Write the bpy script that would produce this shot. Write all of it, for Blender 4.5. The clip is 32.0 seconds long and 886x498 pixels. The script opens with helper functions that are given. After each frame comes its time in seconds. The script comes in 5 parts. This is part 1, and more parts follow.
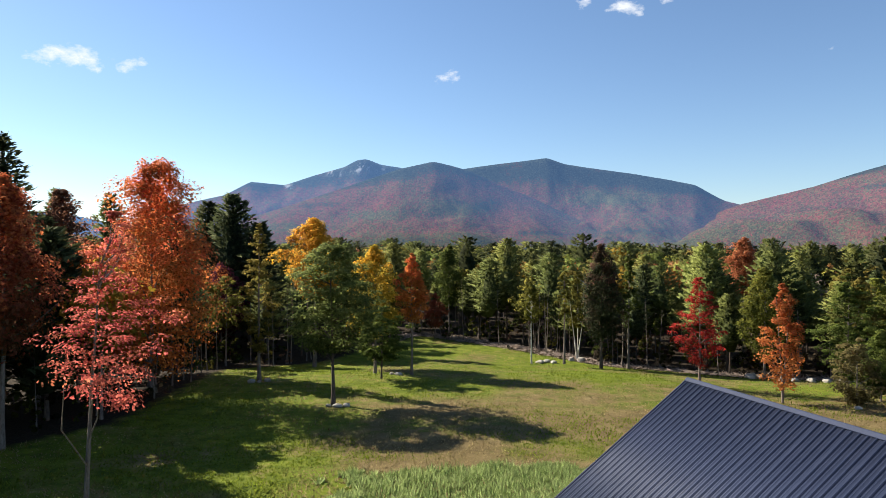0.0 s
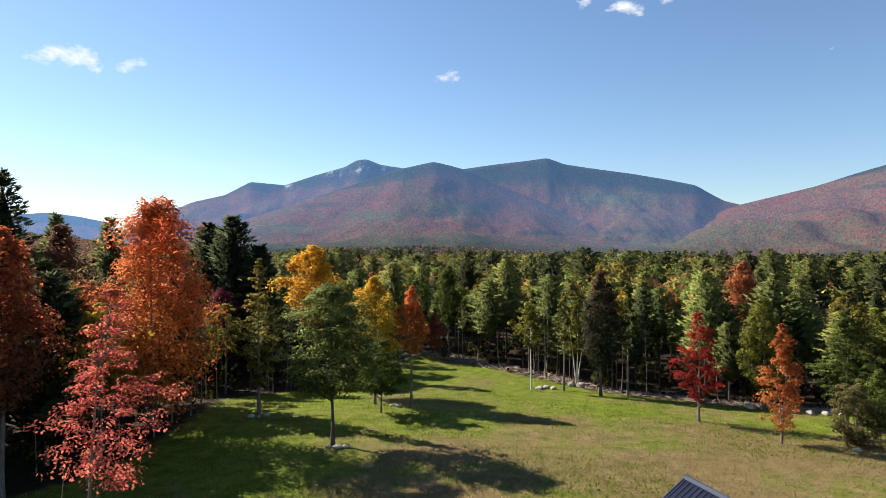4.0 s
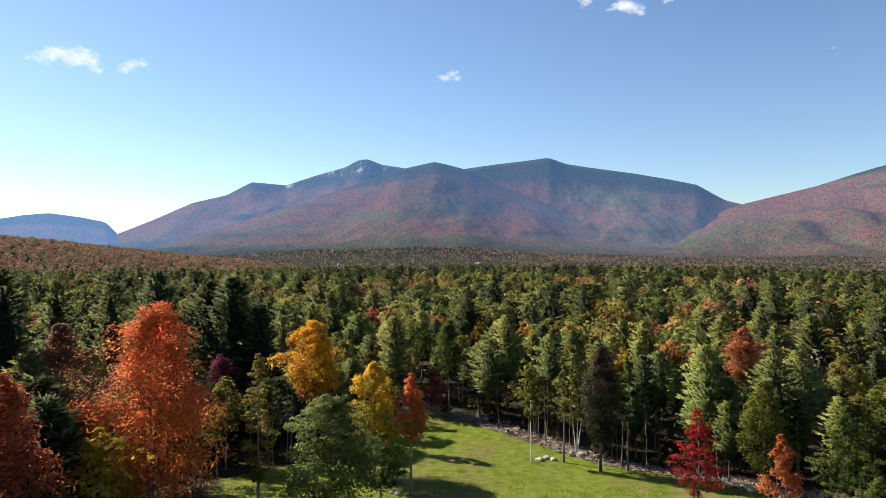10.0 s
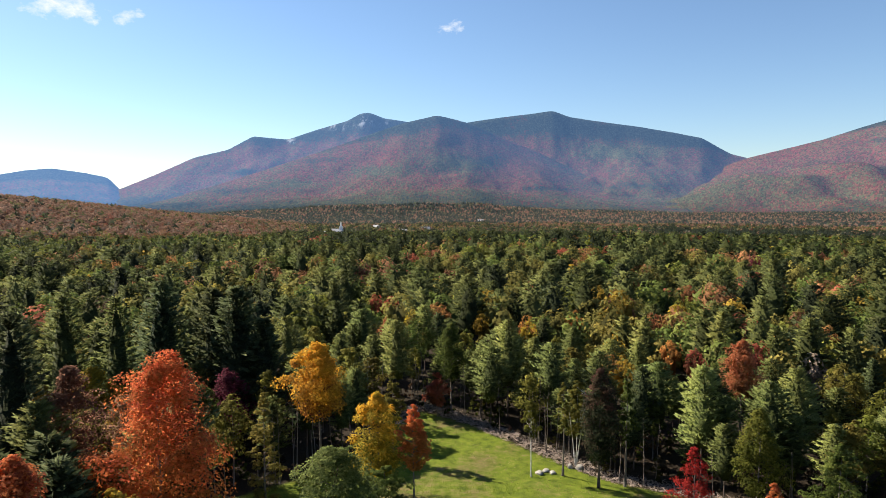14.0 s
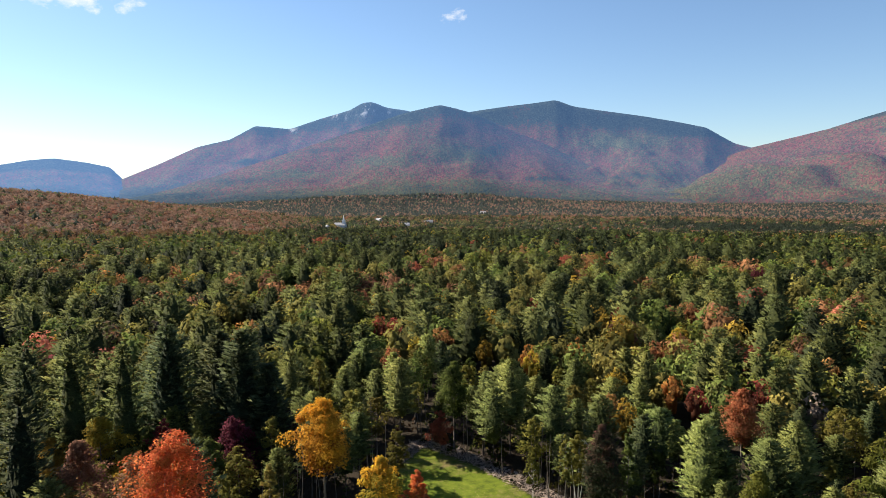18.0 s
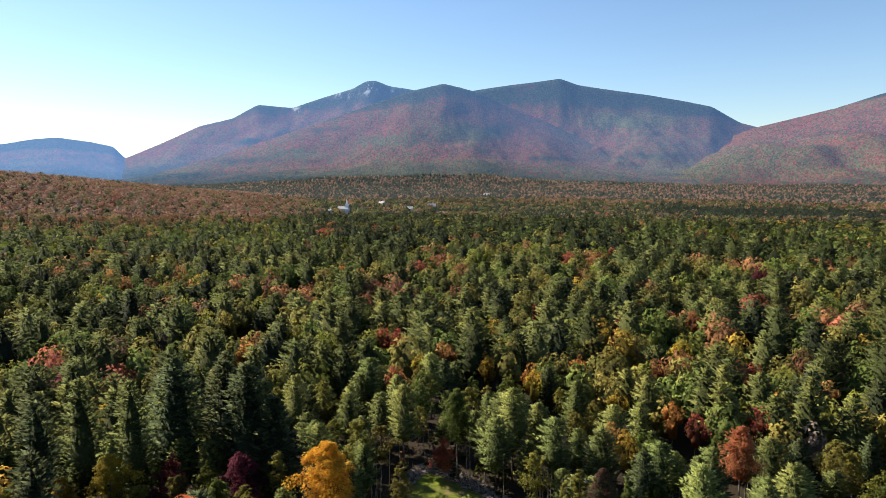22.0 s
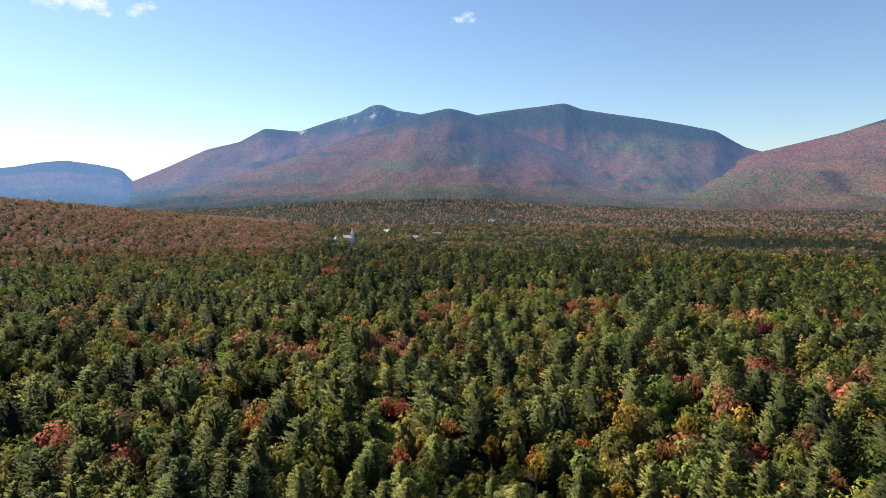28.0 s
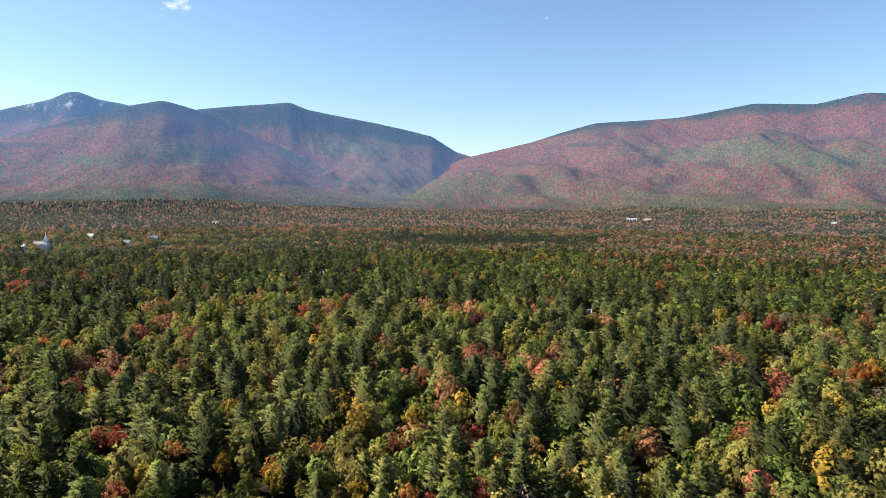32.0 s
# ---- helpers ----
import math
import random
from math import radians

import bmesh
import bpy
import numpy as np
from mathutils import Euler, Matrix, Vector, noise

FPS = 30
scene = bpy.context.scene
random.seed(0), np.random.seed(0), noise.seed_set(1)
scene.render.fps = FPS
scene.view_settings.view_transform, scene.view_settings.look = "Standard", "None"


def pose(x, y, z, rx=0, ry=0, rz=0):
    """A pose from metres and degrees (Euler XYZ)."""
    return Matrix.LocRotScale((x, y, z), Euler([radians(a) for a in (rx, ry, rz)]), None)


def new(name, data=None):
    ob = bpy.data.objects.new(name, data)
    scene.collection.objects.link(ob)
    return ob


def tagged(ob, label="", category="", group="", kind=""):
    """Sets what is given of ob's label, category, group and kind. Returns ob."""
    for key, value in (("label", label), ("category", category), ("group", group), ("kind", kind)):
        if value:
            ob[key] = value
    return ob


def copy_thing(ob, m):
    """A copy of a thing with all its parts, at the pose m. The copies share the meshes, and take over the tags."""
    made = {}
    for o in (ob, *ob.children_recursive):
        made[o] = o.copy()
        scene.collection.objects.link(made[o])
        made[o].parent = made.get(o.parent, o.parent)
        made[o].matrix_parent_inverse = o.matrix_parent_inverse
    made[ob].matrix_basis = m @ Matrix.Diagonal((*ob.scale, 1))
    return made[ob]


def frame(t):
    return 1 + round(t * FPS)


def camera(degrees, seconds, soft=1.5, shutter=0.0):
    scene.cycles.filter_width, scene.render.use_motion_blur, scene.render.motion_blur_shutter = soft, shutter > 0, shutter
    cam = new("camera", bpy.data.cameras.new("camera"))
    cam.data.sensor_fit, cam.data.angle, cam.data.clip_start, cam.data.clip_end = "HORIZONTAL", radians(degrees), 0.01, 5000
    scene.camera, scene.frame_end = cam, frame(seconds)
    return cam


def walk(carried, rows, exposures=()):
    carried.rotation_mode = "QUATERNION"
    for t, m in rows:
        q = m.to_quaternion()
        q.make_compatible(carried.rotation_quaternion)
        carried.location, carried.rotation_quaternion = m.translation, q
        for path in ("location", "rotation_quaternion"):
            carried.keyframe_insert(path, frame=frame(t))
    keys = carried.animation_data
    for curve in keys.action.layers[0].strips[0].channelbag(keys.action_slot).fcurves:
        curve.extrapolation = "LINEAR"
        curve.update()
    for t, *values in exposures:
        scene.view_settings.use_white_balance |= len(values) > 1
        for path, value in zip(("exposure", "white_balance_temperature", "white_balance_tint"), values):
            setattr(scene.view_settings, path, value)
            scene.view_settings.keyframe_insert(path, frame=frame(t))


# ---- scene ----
cam = camera(67.9, 32.0, 0.8)
METRES, EYE, TILT, LEAN, TURN = 54.0, 13.0, 0.0, 0.0, 0.0
ROWS = [
    (0.0, 0.0, 0.0, 0.0001, -0.01, -0.0, -0.0),
    (0.5, 0.0001, 0.0001, 0.0061, -0.01, -0.01, 0.01),
    (1.0, 0.0, -0.0003, 0.0129, -0.01, -0.01, 0.02),
    (1.5, -0.0, -0.0004, 0.0204, -0.01, -0.02, 0.02),
    (2.0, 0.0001, -0.0007, 0.0287, -0.01, -0.02, 0.03),
    (2.5, 0.0002, -0.0011, 0.0372, -0.01, -0.03, 0.03),
    (3.0, 0.0001, -0.001, 0.0457, -0.01, -0.03, 0.02),
    (3.5, 0.0004, -0.0009, 0.0544, -0.01, -0.03, 0.01),
    (5.5, 0.0023, 0.0001, 0.091, 0.02, -0.06, 0.02),
    (6.0, 0.0027, -0.0004, 0.1016, 0.02, -0.07, 0.06),
    (6.5, 0.003, -0.0004, 0.1145, 0.03, -0.08, 0.07),
    (7.0, 0.0034, -0.0003, 0.1294, 0.03, -0.09, 0.07),
    (7.5, 0.0035, 0.0004, 0.1455, 0.03, -0.1, 0.06),
    (8.0, 0.0037, 0.0002, 0.1626, 0.04, -0.11, 0.06),
    (8.5, 0.004, 0.0003, 0.1805, 0.04, -0.13, 0.08),
    (9.0, 0.0046, 0.0003, 0.1989, 0.1, -0.14, 0.08),
    (9.5, 0.0047, -0.0, 0.2179, 0.1, -0.15, 0.1),
    (10.0, 0.0049, -0.0001, 0.2372, 0.11, -0.16, 0.09),
    (10.5, 0.005, -0.0, 0.2567, 0.14, -0.18, 0.09),
    (11.0, 0.0055, -0.0, 0.276, 0.16, -0.19, 0.08),
    (11.5, 0.006, -0.0002, 0.2957, 0.16, -0.21, 0.09),
    (12.0, 0.0064, 0.0001, 0.3153, 0.24, -0.52, 0.12),
    (12.5, 0.0069, 0.0007, 0.3351, 0.3, -2.33, 0.15),
    (13.0, 0.0072, 0.0015, 0.3557, 0.34, -4.18, 0.18),
    (13.5, 0.0073, 0.0018, 0.376, 0.35, -4.2, 0.18),
    (14.0, 0.0078, 0.0021, 0.3959, 0.36, -4.21, 0.19),
    (14.5, 0.0076, 0.0028, 0.4157, 0.37, -4.23, 0.21),
    (16.5, 0.0061, 0.004, 0.4972, 0.5, -4.29, 0.22),
    (17.0, 0.0064, 0.0041, 0.5173, 0.53, -4.53, 0.22),
    (17.5, 0.0064, 0.0043, 0.5361, 0.57, -4.83, 0.21),
    (18.0, 0.0072, 0.0045, 0.5553, 0.59, -5.21, 0.21),
    (18.5, 0.0071, 0.0051, 0.5751, 0.59, -5.24, 0.2),
    (19.0, 0.0068, 0.0053, 0.5953, 0.65, -5.27, 0.2),
    (19.5, 0.0067, 0.0056, 0.6153, 0.69, -5.39, 0.19),
    (20.0, 0.0069, 0.0062, 0.6358, 0.77, -5.88, 0.18),
    (20.5, 0.007, 0.007, 0.6563, 0.8, -6.53, 0.19),
    (21.0, 0.0073, 0.0081, 0.6766, 0.82, -7.05, 0.18),
    (21.5, 0.0074, 0.0085, 0.6966, 0.85, -7.06, 0.18),
    (22.0, 0.0076, 0.0094, 0.7164, 0.88, -7.08, 0.16),
    (22.5, 0.0076, 0.0098, 0.7362, 0.94, -7.09, 0.15),
    (23.0, 0.0078, 0.0105, 0.7557, 0.95, -7.1, 0.15),
    (23.5, 0.0082, 0.0112, 0.7749, 1.0, -7.12, 0.15),
    (24.0, 0.0081, 0.0123, 0.7945, 1.09, -7.16, 0.15),
    (24.5, 0.0082, 0.0126, 0.8147, 1.09, -7.22, 0.13),
    (25.0, 0.0079, 0.0133, 0.8353, 1.1, -7.44, 0.12),
    (25.5, 0.0082, 0.0139, 0.8558, 1.13, -7.52, 0.11),
    (27.5, 0.0078, 0.0164, 0.9358, 1.32, -5.81, 0.08),
    (28.0, 0.0078, 0.0167, 0.9525, 1.32, -5.24, 0.04),
    (28.5, 0.0073, 0.0172, 0.9651, 1.33, -5.2, 0.01),
    (29.0, 0.0072, 0.0165, 0.9729, -1.2, -5.19, -0.02),
    (29.5, 0.0072, 0.0165, 0.9767, -9.5, -5.24, -0.19),
    (30.0, 0.0072, 0.0165, 0.9776, -14.24, -5.22, -0.25),
    (30.5, 0.0072, 0.0165, 0.9768, -14.91, -5.24, -0.28),
    (31.0, 0.0072, 0.0165, 0.975, -17.31, -5.22, -0.31),
    (31.5, 0.0072, 0.0165, 0.973, -19.66, -5.21, -0.35),
    (32.0, 0.0072, 0.0165, 0.971, -21.97, -5.16, -0.39),
]
walk(cam, [(t, pose(0, 0, EYE, TILT, LEAN, TURN) @ pose(METRES * x, METRES * y, METRES * z, 90 + pitch, roll, yaw)) for t, x, y, z, yaw, pitch, roll in ROWS],
     [(0.0, 1.25), (19.5, 1.25), (21.5, 1.33), (25.5, 1.33), (27.5, 1.25), (28.4, 1.25), (30.0, 1.41), (32.0, 1.49)])

# ---- world and sun ----
SUN_AZ, SUN_EL = -60.0, 35.0  # degrees to the right of straight ahead, degrees up
world = bpy.data.worlds.new("sky")
scene.world = world
world.use_nodes = True
wn = world.node_tree.nodes
sky = wn.new("ShaderNodeTexSky")
sky.sky_type = "NISHITA"
sky.sun_disc = False
sky.sun_elevation = radians(SUN_EL)
sky.sun_rotation = radians(SUN_AZ)
sky.altitude = 300
sky.air_density, sky.dust_density, sky.ozone_density = 1.0, 0.2, 4.0
wn["Background"].inputs["Strength"].default_value = 0.065
world.node_tree.links.new(sky.outputs[0], wn["Background"].inputs["Color"])

sun_data = bpy.data.lights.new("sun", "SUN")
sun_data.energy, sun_data.angle, sun_data.color = 5.0, radians(0.5), (1.0, 0.91, 0.77)
sun = new("sun", sun_data)
to_sun = Vector((math.sin(radians(SUN_AZ)) * math.cos(radians(SUN_EL)),
                 math.cos(radians(SUN_AZ)) * math.cos(radians(SUN_EL)), math.sin(radians(SUN_EL))))
sun.rotation_euler = to_sun.to_track_quat("Z", "Y").to_euler()
sun.location = to_sun * 300

# ---- materials ----


def material(name, rough=0.8, spec=0.3):
    m = bpy.data.materials.new(name)
    m.use_nodes = True
    n, l = m.node_tree.nodes, m.node_tree.links
    b = n["Principled BSDF"]
    b.inputs["Roughness"].default_value = rough
    b.inputs["Specular IOR Level"].default_value = spec
    return m, n, l, b


def coords(n, l, scale=(1, 1, 1), space="Object"):
    tc, mp = n.new("ShaderNodeTexCoord"), n.new("ShaderNodeMapping")
    mp.inputs["Scale"].default_value = scale
    l.new(tc.outputs[space], mp.inputs["Vector"])
    return mp.outputs[0]


def noise_tex(n, l, vec, scale, detail=4, rough=0.6):
    t = n.new("ShaderNodeTexNoise")
    t.inputs["Scale"].default_value, t.inputs["Detail"].default_value, t.inputs["Roughness"].default_value = scale, detail, rough
    l.new(vec, t.inputs["Vector"])
    return t.outputs["Fac"]


def ramp(n, l, fac, stops):
    r = n.new("ShaderNodeValToRGB")
    el = r.color_ramp.elements
    while len(el) < len(stops):
        el.new(0.5)
    for e, (p, c) in zip(el, stops):
        e.position, e.color = p, (*c, 1)
    l.new(fac, r.inputs["Fac"])
    return r.outputs["Color"]


def mix(n, l, fac, a, b, mode="MIX"):
    x = n.new("ShaderNodeMix")
    x.data_type, x.blend_type = "RGBA", mode
    for sock, v in ((x.inputs["Factor"], fac), (x.inputs["A"], a), (x.inputs["B"], b)):
        if isinstance(v, (int, float)):
            sock.default_value = v
        elif isinstance(v, tuple):
            sock.default_value = (*v, 1)
        else:
            l.new(v, sock)
    return x.outputs["Result"]


def math_node(n, l, op, a, b=0.0, clamp=False):
    x = n.new("ShaderNodeMath")
    x.operation, x.use_clamp = op, clamp
    for sock, v in ((x.inputs[0], a), (x.inputs[1], b)):
        if isinstance(v, (int, float)):
            sock.default_value = v
        else:
            l.new(v, sock)
    return x.outputs[0]


def bump(n, l, b, height, strength, distance):
    x = n.new("ShaderNodeBump")
    x.inputs["Strength"].default_value, x.inputs["Distance"].default_value = strength, distance
    l.new(height, x.inputs["Height"])
    l.new(x.outputs[0], b.inputs["Normal"])


def foliage_material(name, through_leaf, rough, spread, grain, low, high):
    """Leaves in the tint of their mesh, varied from leaf to leaf, that let some light through."""
    m, n, l, b = material(name, rough, 0.06)
    tint = n.new("ShaderNodeAttribute")
    tint.attribute_name = "tint"
    geo, info = n.new("ShaderNodeNewGeometry"), n.new("ShaderNodeObjectInfo")
    hsv = n.new("ShaderNodeHueSaturation")
    l.new(tint.outputs["Color"], hsv.inputs["Color"])
    value = math_node(n, l, "MULTIPLY_ADD", geo.outputs["Random Per Island"], spread)
    value.node.inputs[2].default_value = 1.0 - spread * 0.5
    per_tree = math_node(n, l, "MULTIPLY_ADD", info.outputs["Random"], 0.3)
    per_tree.node.inputs[2].default_value = 0.72
    grainy = n.new("ShaderNodeMapRange")
    grainy.inputs[1].default_value, grainy.inputs[2].default_value = 0.36, 0.64
    grainy.inputs[3].default_value, grainy.inputs[4].default_value = low, high
    fine = noise_tex(n, l, coords(n, l), grain, 3, 0.7)
    l.new(fine, grainy.inputs[0])
    l.new(math_node(n, l, "MULTIPLY", math_node(n, l, "MULTIPLY", value, per_tree), grainy.outputs[0]), hsv.inputs["Value"])
    bump(n, l, b, fine, 0.7, 0.4 / grain)
    hue = math_node(n, l, "MULTIPLY_ADD", info.outputs["Random"], 0.03)
    hue.node.inputs[2].default_value = 0.485
    l.new(hue, hsv.inputs["Hue"])
    l.new(hsv.outputs[0], b.inputs["Base Color"])
    tr, mx = n.new("ShaderNodeBsdfTranslucent"), n.new("ShaderNodeMixShader")
    l.new(hsv.outputs[0], tr.inputs["Color"])
    mx.inputs[0].default_value = through_leaf
    l.new(b.outputs[0], mx.inputs[1])
    l.new(tr.outputs[0], mx.inputs[2])
    l.new(mx.outputs[0], n["Material Output"].inputs["Surface"])
    return m


LEAF = foliage_material("autumn_leaves", 0.68, 0.75, 0.36, 9.0, 0.72, 1.3)
NEEDLE = foliage_material("pine_needles", 0.35, 0.8, 0.4, 5.0, 1.08, 2.4)
# Less contrast from leaf to leaf, in place of haze over far woods.
WOODS_FAR = foliage_material("distant_foliage", 0.3, 0.9, 0.12, 0.5, 0.92, 1.1)
WOODS = foliage_material("far_foliage", 0.34, 0.85, 0.2, 1.6, 0.84, 1.28)


def bark_material(name, dark, light, scale):
    m, n, l, b = material(name, 0.9, 0.2)
    v = coords(n, l, (1, 1, 0.25))
    f = noise_tex(n, l, v, scale, 6, 0.7)
    l.new(ramp(n, l, f, [(0.3, dark), (0.7, light)]), b.inputs["Base Color"])
    bump(n, l, b, f, 0.6, 0.03)
    return m


BARK = bark_material("grey_bark", (0.07, 0.055, 0.045), (0.24, 0.2, 0.17), 9)
BARK_DARK = bark_material("pine_bark", (0.035, 0.027, 0.022), (0.13, 0.1, 0.08), 8)
BARK_WHITE = bark_material("birch_bark", (0.25, 0.22, 0.19), (0.72, 0.7, 0.65), 5)


def ground_material():
    m, n, l, b = material("meadow_and_forest_floor", 0.95, 0.1)
    v = coords(n, l)
    zone = n.new("ShaderNodeAttribute")
    zone.attribute_name = "zone"
    sep = n.new("ShaderNodeSeparateColor")
    l.new(zone.outputs["Color"], sep.inputs[0])
    big, mid, fine = noise_tex(n, l, v, 0.09, 5, 0.6), noise_tex(n, l, v, 0.7, 5, 0.65), noise_tex(n, l, v, 5, 4, 0.7)
    grass = ramp(n, l, mid, [(0.3, (0.07, 0.1, 0.012)), (0.55, (0.155, 0.195, 0.018)), (0.75, (0.22, 0.235, 0.032))])
    dry = ramp(n, l, mid, [(0.3, (0.12, 0.085, 0.036)), (0.6, (0.2, 0.15, 0.066)), (0.8, (0.28, 0.22, 0.11))])
    patch = math_node(n, l, "ADD", math_node(n, l, "MULTIPLY", big, 0.62), math_node(n, l, "MULTIPLY", mid, 0.38))
    patch = math_node(n, l, "ADD", patch, math_node(n, l, "MULTIPLY", sep.outputs[1], 0.15))
    cut = n.new("ShaderNodeMapRange")
    cut.inputs[1].default_value, cut.inputs[2].default_value = 0.52, 0.64
    l.new(patch, cut.inputs[0])
    meadow = mix(n, l, cut.outputs[0], grass, dry)
    # Leaf litter browns, darkened further to stand for shade under the trees.
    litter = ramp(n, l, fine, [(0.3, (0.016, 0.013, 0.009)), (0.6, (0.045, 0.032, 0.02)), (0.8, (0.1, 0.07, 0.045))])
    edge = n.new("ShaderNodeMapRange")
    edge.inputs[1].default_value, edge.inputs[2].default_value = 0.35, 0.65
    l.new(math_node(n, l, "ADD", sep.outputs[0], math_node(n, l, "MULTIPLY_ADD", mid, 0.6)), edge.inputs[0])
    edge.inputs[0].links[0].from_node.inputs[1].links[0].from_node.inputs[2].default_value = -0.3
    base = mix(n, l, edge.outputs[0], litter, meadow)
    l.new(mix(n, l, 0.5, base, ramp(n, l, fine, [(0.25, (0.22, 0.22, 0.22)), (0.75, (1.0, 1.0, 1.0))]), "MULTIPLY"), b.inputs["Base Color"])
    bump(n, l, b, fine, 0.8, 0.12)
    return m


def mountain_material(name, haze, seed, rock=0.0):
    """Woods of a far mountainside: conifers, red and yellow-green hardwoods tree by tree, with the blue haze of the
    distance added as emission.
    """
    m, n, l, b = material(name, 1.0, 0.0)
    trees = n.new("ShaderNodeAttribute")
    trees.attribute_name = "upright"
    vor = n.new("ShaderNodeTexVoronoi")
    vor.inputs["Scale"].default_value = 0.13
    l.new(trees.outputs["Vector"], vor.inputs["Vector"])
    sepc = n.new("ShaderNodeSeparateColor")
    l.new(vor.outputs["Color"], sepc.inputs[0])
    cover = n.new("ShaderNodeAttribute")
    cover.attribute_name = "cover"
    sepv = n.new("ShaderNodeSeparateColor")
    l.new(cover.outputs["Color"], sepv.inputs[0])
    ragged = noise_tex(n, l, trees.outputs["Vector"], 0.016, 5, 0.7)
    hard = ramp(n, l, sepc.outputs[0], [(0.0, (0.135, 0.034, 0.03)), (0.35, (0.108, 0.042, 0.03)), (0.7, (0.09, 0.052, 0.03)), (1.0, (0.062, 0.05, 0.028))])
    fresh = ramp(n, l, sepc.outputs[0], [(0.0, (0.09, 0.066, 0.034)), (0.4, (0.066, 0.068, 0.032)), (1.0, (0.05, 0.06, 0.032))])
    con = ramp(n, l, sepc.outputs[1], [(0.0, (0.014, 0.022, 0.02)), (1.0, (0.036, 0.044, 0.032))])

    def share(amount, random, sharp):
        x = math_node(n, l, "ADD", amount, math_node(n, l, "MULTIPLY", math_node(n, l, "SUBTRACT", ragged, 0.5), 0.9))
        x = math_node(n, l, "ADD", x, math_node(n, l, "MULTIPLY", math_node(n, l, "SUBTRACT", random, 0.5), 0.55))
        r = n.new("ShaderNodeMapRange")
        r.inputs[1].default_value, r.inputs[2].default_value = 0.5 - sharp, 0.5 + sharp
        l.new(x, r.inputs[0])
        return r.outputs[0]

    col = mix(n, l, share(sepv.outputs[1], sepc.outputs[1], 0.12), hard, fresh)
    col = mix(n, l, share(sepv.outputs[0], sepc.outputs[2], 0.08), col, con)
    col = mix(n, l, 1.0, col, ramp(n, l, sepc.outputs[2], [(0.0, (0.5, 0.5, 0.5)), (1.0, (1.2, 1.2, 1.2))]), "MULTIPLY")
    if rock:
        slide = noise_tex(n, l, coords(n, l, (0.02, 0.006, 0.004)), 1.0, 5, 0.7)
        cutr = n.new("ShaderNodeMapRange")
        cutr.inputs[1].default_value, cutr.inputs[2].default_value = 0.5, 0.6
        l.new(slide, cutr.inputs[0])
        col = mix(n, l, math_node(n, l, "MULTIPLY", cutr.outputs[0], math_node(n, l, "MULTIPLY", sepv.outputs[2], rock)), col, (0.4, 0.39, 0.39))
    l.new(col, b.inputs["Base Color"])
    bump(n, l, b, vor.outputs["Distance"], 0.6, -2.5)
    # Blue emission, stronger with distance, stands in for haze over the slopes.
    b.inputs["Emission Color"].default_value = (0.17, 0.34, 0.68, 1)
    away, haze_glow = n.new("ShaderNodeVectorMath"), n.new("ShaderNodeMapRange")
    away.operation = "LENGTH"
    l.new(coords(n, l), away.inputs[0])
    haze_glow.inputs[1].default_value, haze_glow.inputs[2].default_value = 2200.0, 3900.0
    haze_glow.inputs[3].default_value, haze_glow.inputs[4].default_value = haze * 0.12, haze
    l.new(away.outputs["Value"], haze_glow.inputs[0])
    l.new(haze_glow.outputs[0], b.inputs["Emission Strength"])
    return m


GROUND = ground_material()


def rock_material():
    m, n, l, b = material("granite", 0.9, 0.2)
    v = coords(n, l)
    f, g = noise_tex(n, l, v, 3, 5, 0.6), noise_tex(n, l, v, 25, 3, 0.6)
    l.new(mix(n, l, 0.5, ramp(n, l, f, [(0.3, (0.17, 0.155, 0.135)), (0.7, (0.42, 0.39, 0.34))]), ramp(n, l, g, [(0.3, (0.22, 0.2, 0.17)), (0.7, (0.46, 0.43, 0.38))])), b.inputs["Base Color"])
    bump(n, l, b, g, 0.5, 0.04)
    return m


ROCK = rock_material()


def metal_roof_material():
    m, n, l, b = material("dark_blue_painted_steel", 0.5, 0.16)
    f = noise_tex(n, l, coords(n, l), 1.3, 5, 0.6)
    l.new(ramp(n, l, f, [(0.3, (0.02, 0.028, 0.056)), (0.7, (0.029, 0.038, 0.072))]), b.inputs["Base Color"])
    r = n.new("ShaderNodeMapRange")
    r.inputs[3].default_value, r.inputs[4].default_value = 0.55, 0.7
    l.new(f, r.inputs[0])
    l.new(r.outputs[0], b.inputs["Roughness"])
    return m


def plain_material(name, colour, rough=0.7, scale=3.0, vary=0.15):
    m, n, l, b = material(name, rough, 0.3)
    f = noise_tex(n, l, coords(n, l), scale, 5, 0.6)
    l.new(ramp(n, l, f, [(0.3, tuple(c * (1 - vary) for c in colour)), (0.7, tuple(min(1, c * (1 + vary)) for c in colour))]), b.inputs["Base Color"])
    return m


STEEL_ROOF = metal_roof_material()
WHITE_PAINT = plain_material("white_clapboard_paint", (0.78, 0.77, 0.74))
GREY_SHINGLE = plain_material("grey_roof_shingle", (0.28, 0.28, 0.29), 0.9)
SIDING = plain_material("brown_wood_siding", (0.22, 0.14, 0.09), 0.8)
DARK_GLASS = plain_material("dark_window_glass", (0.03, 0.035, 0.04), 0.1)

# ---- mesh helpers ----


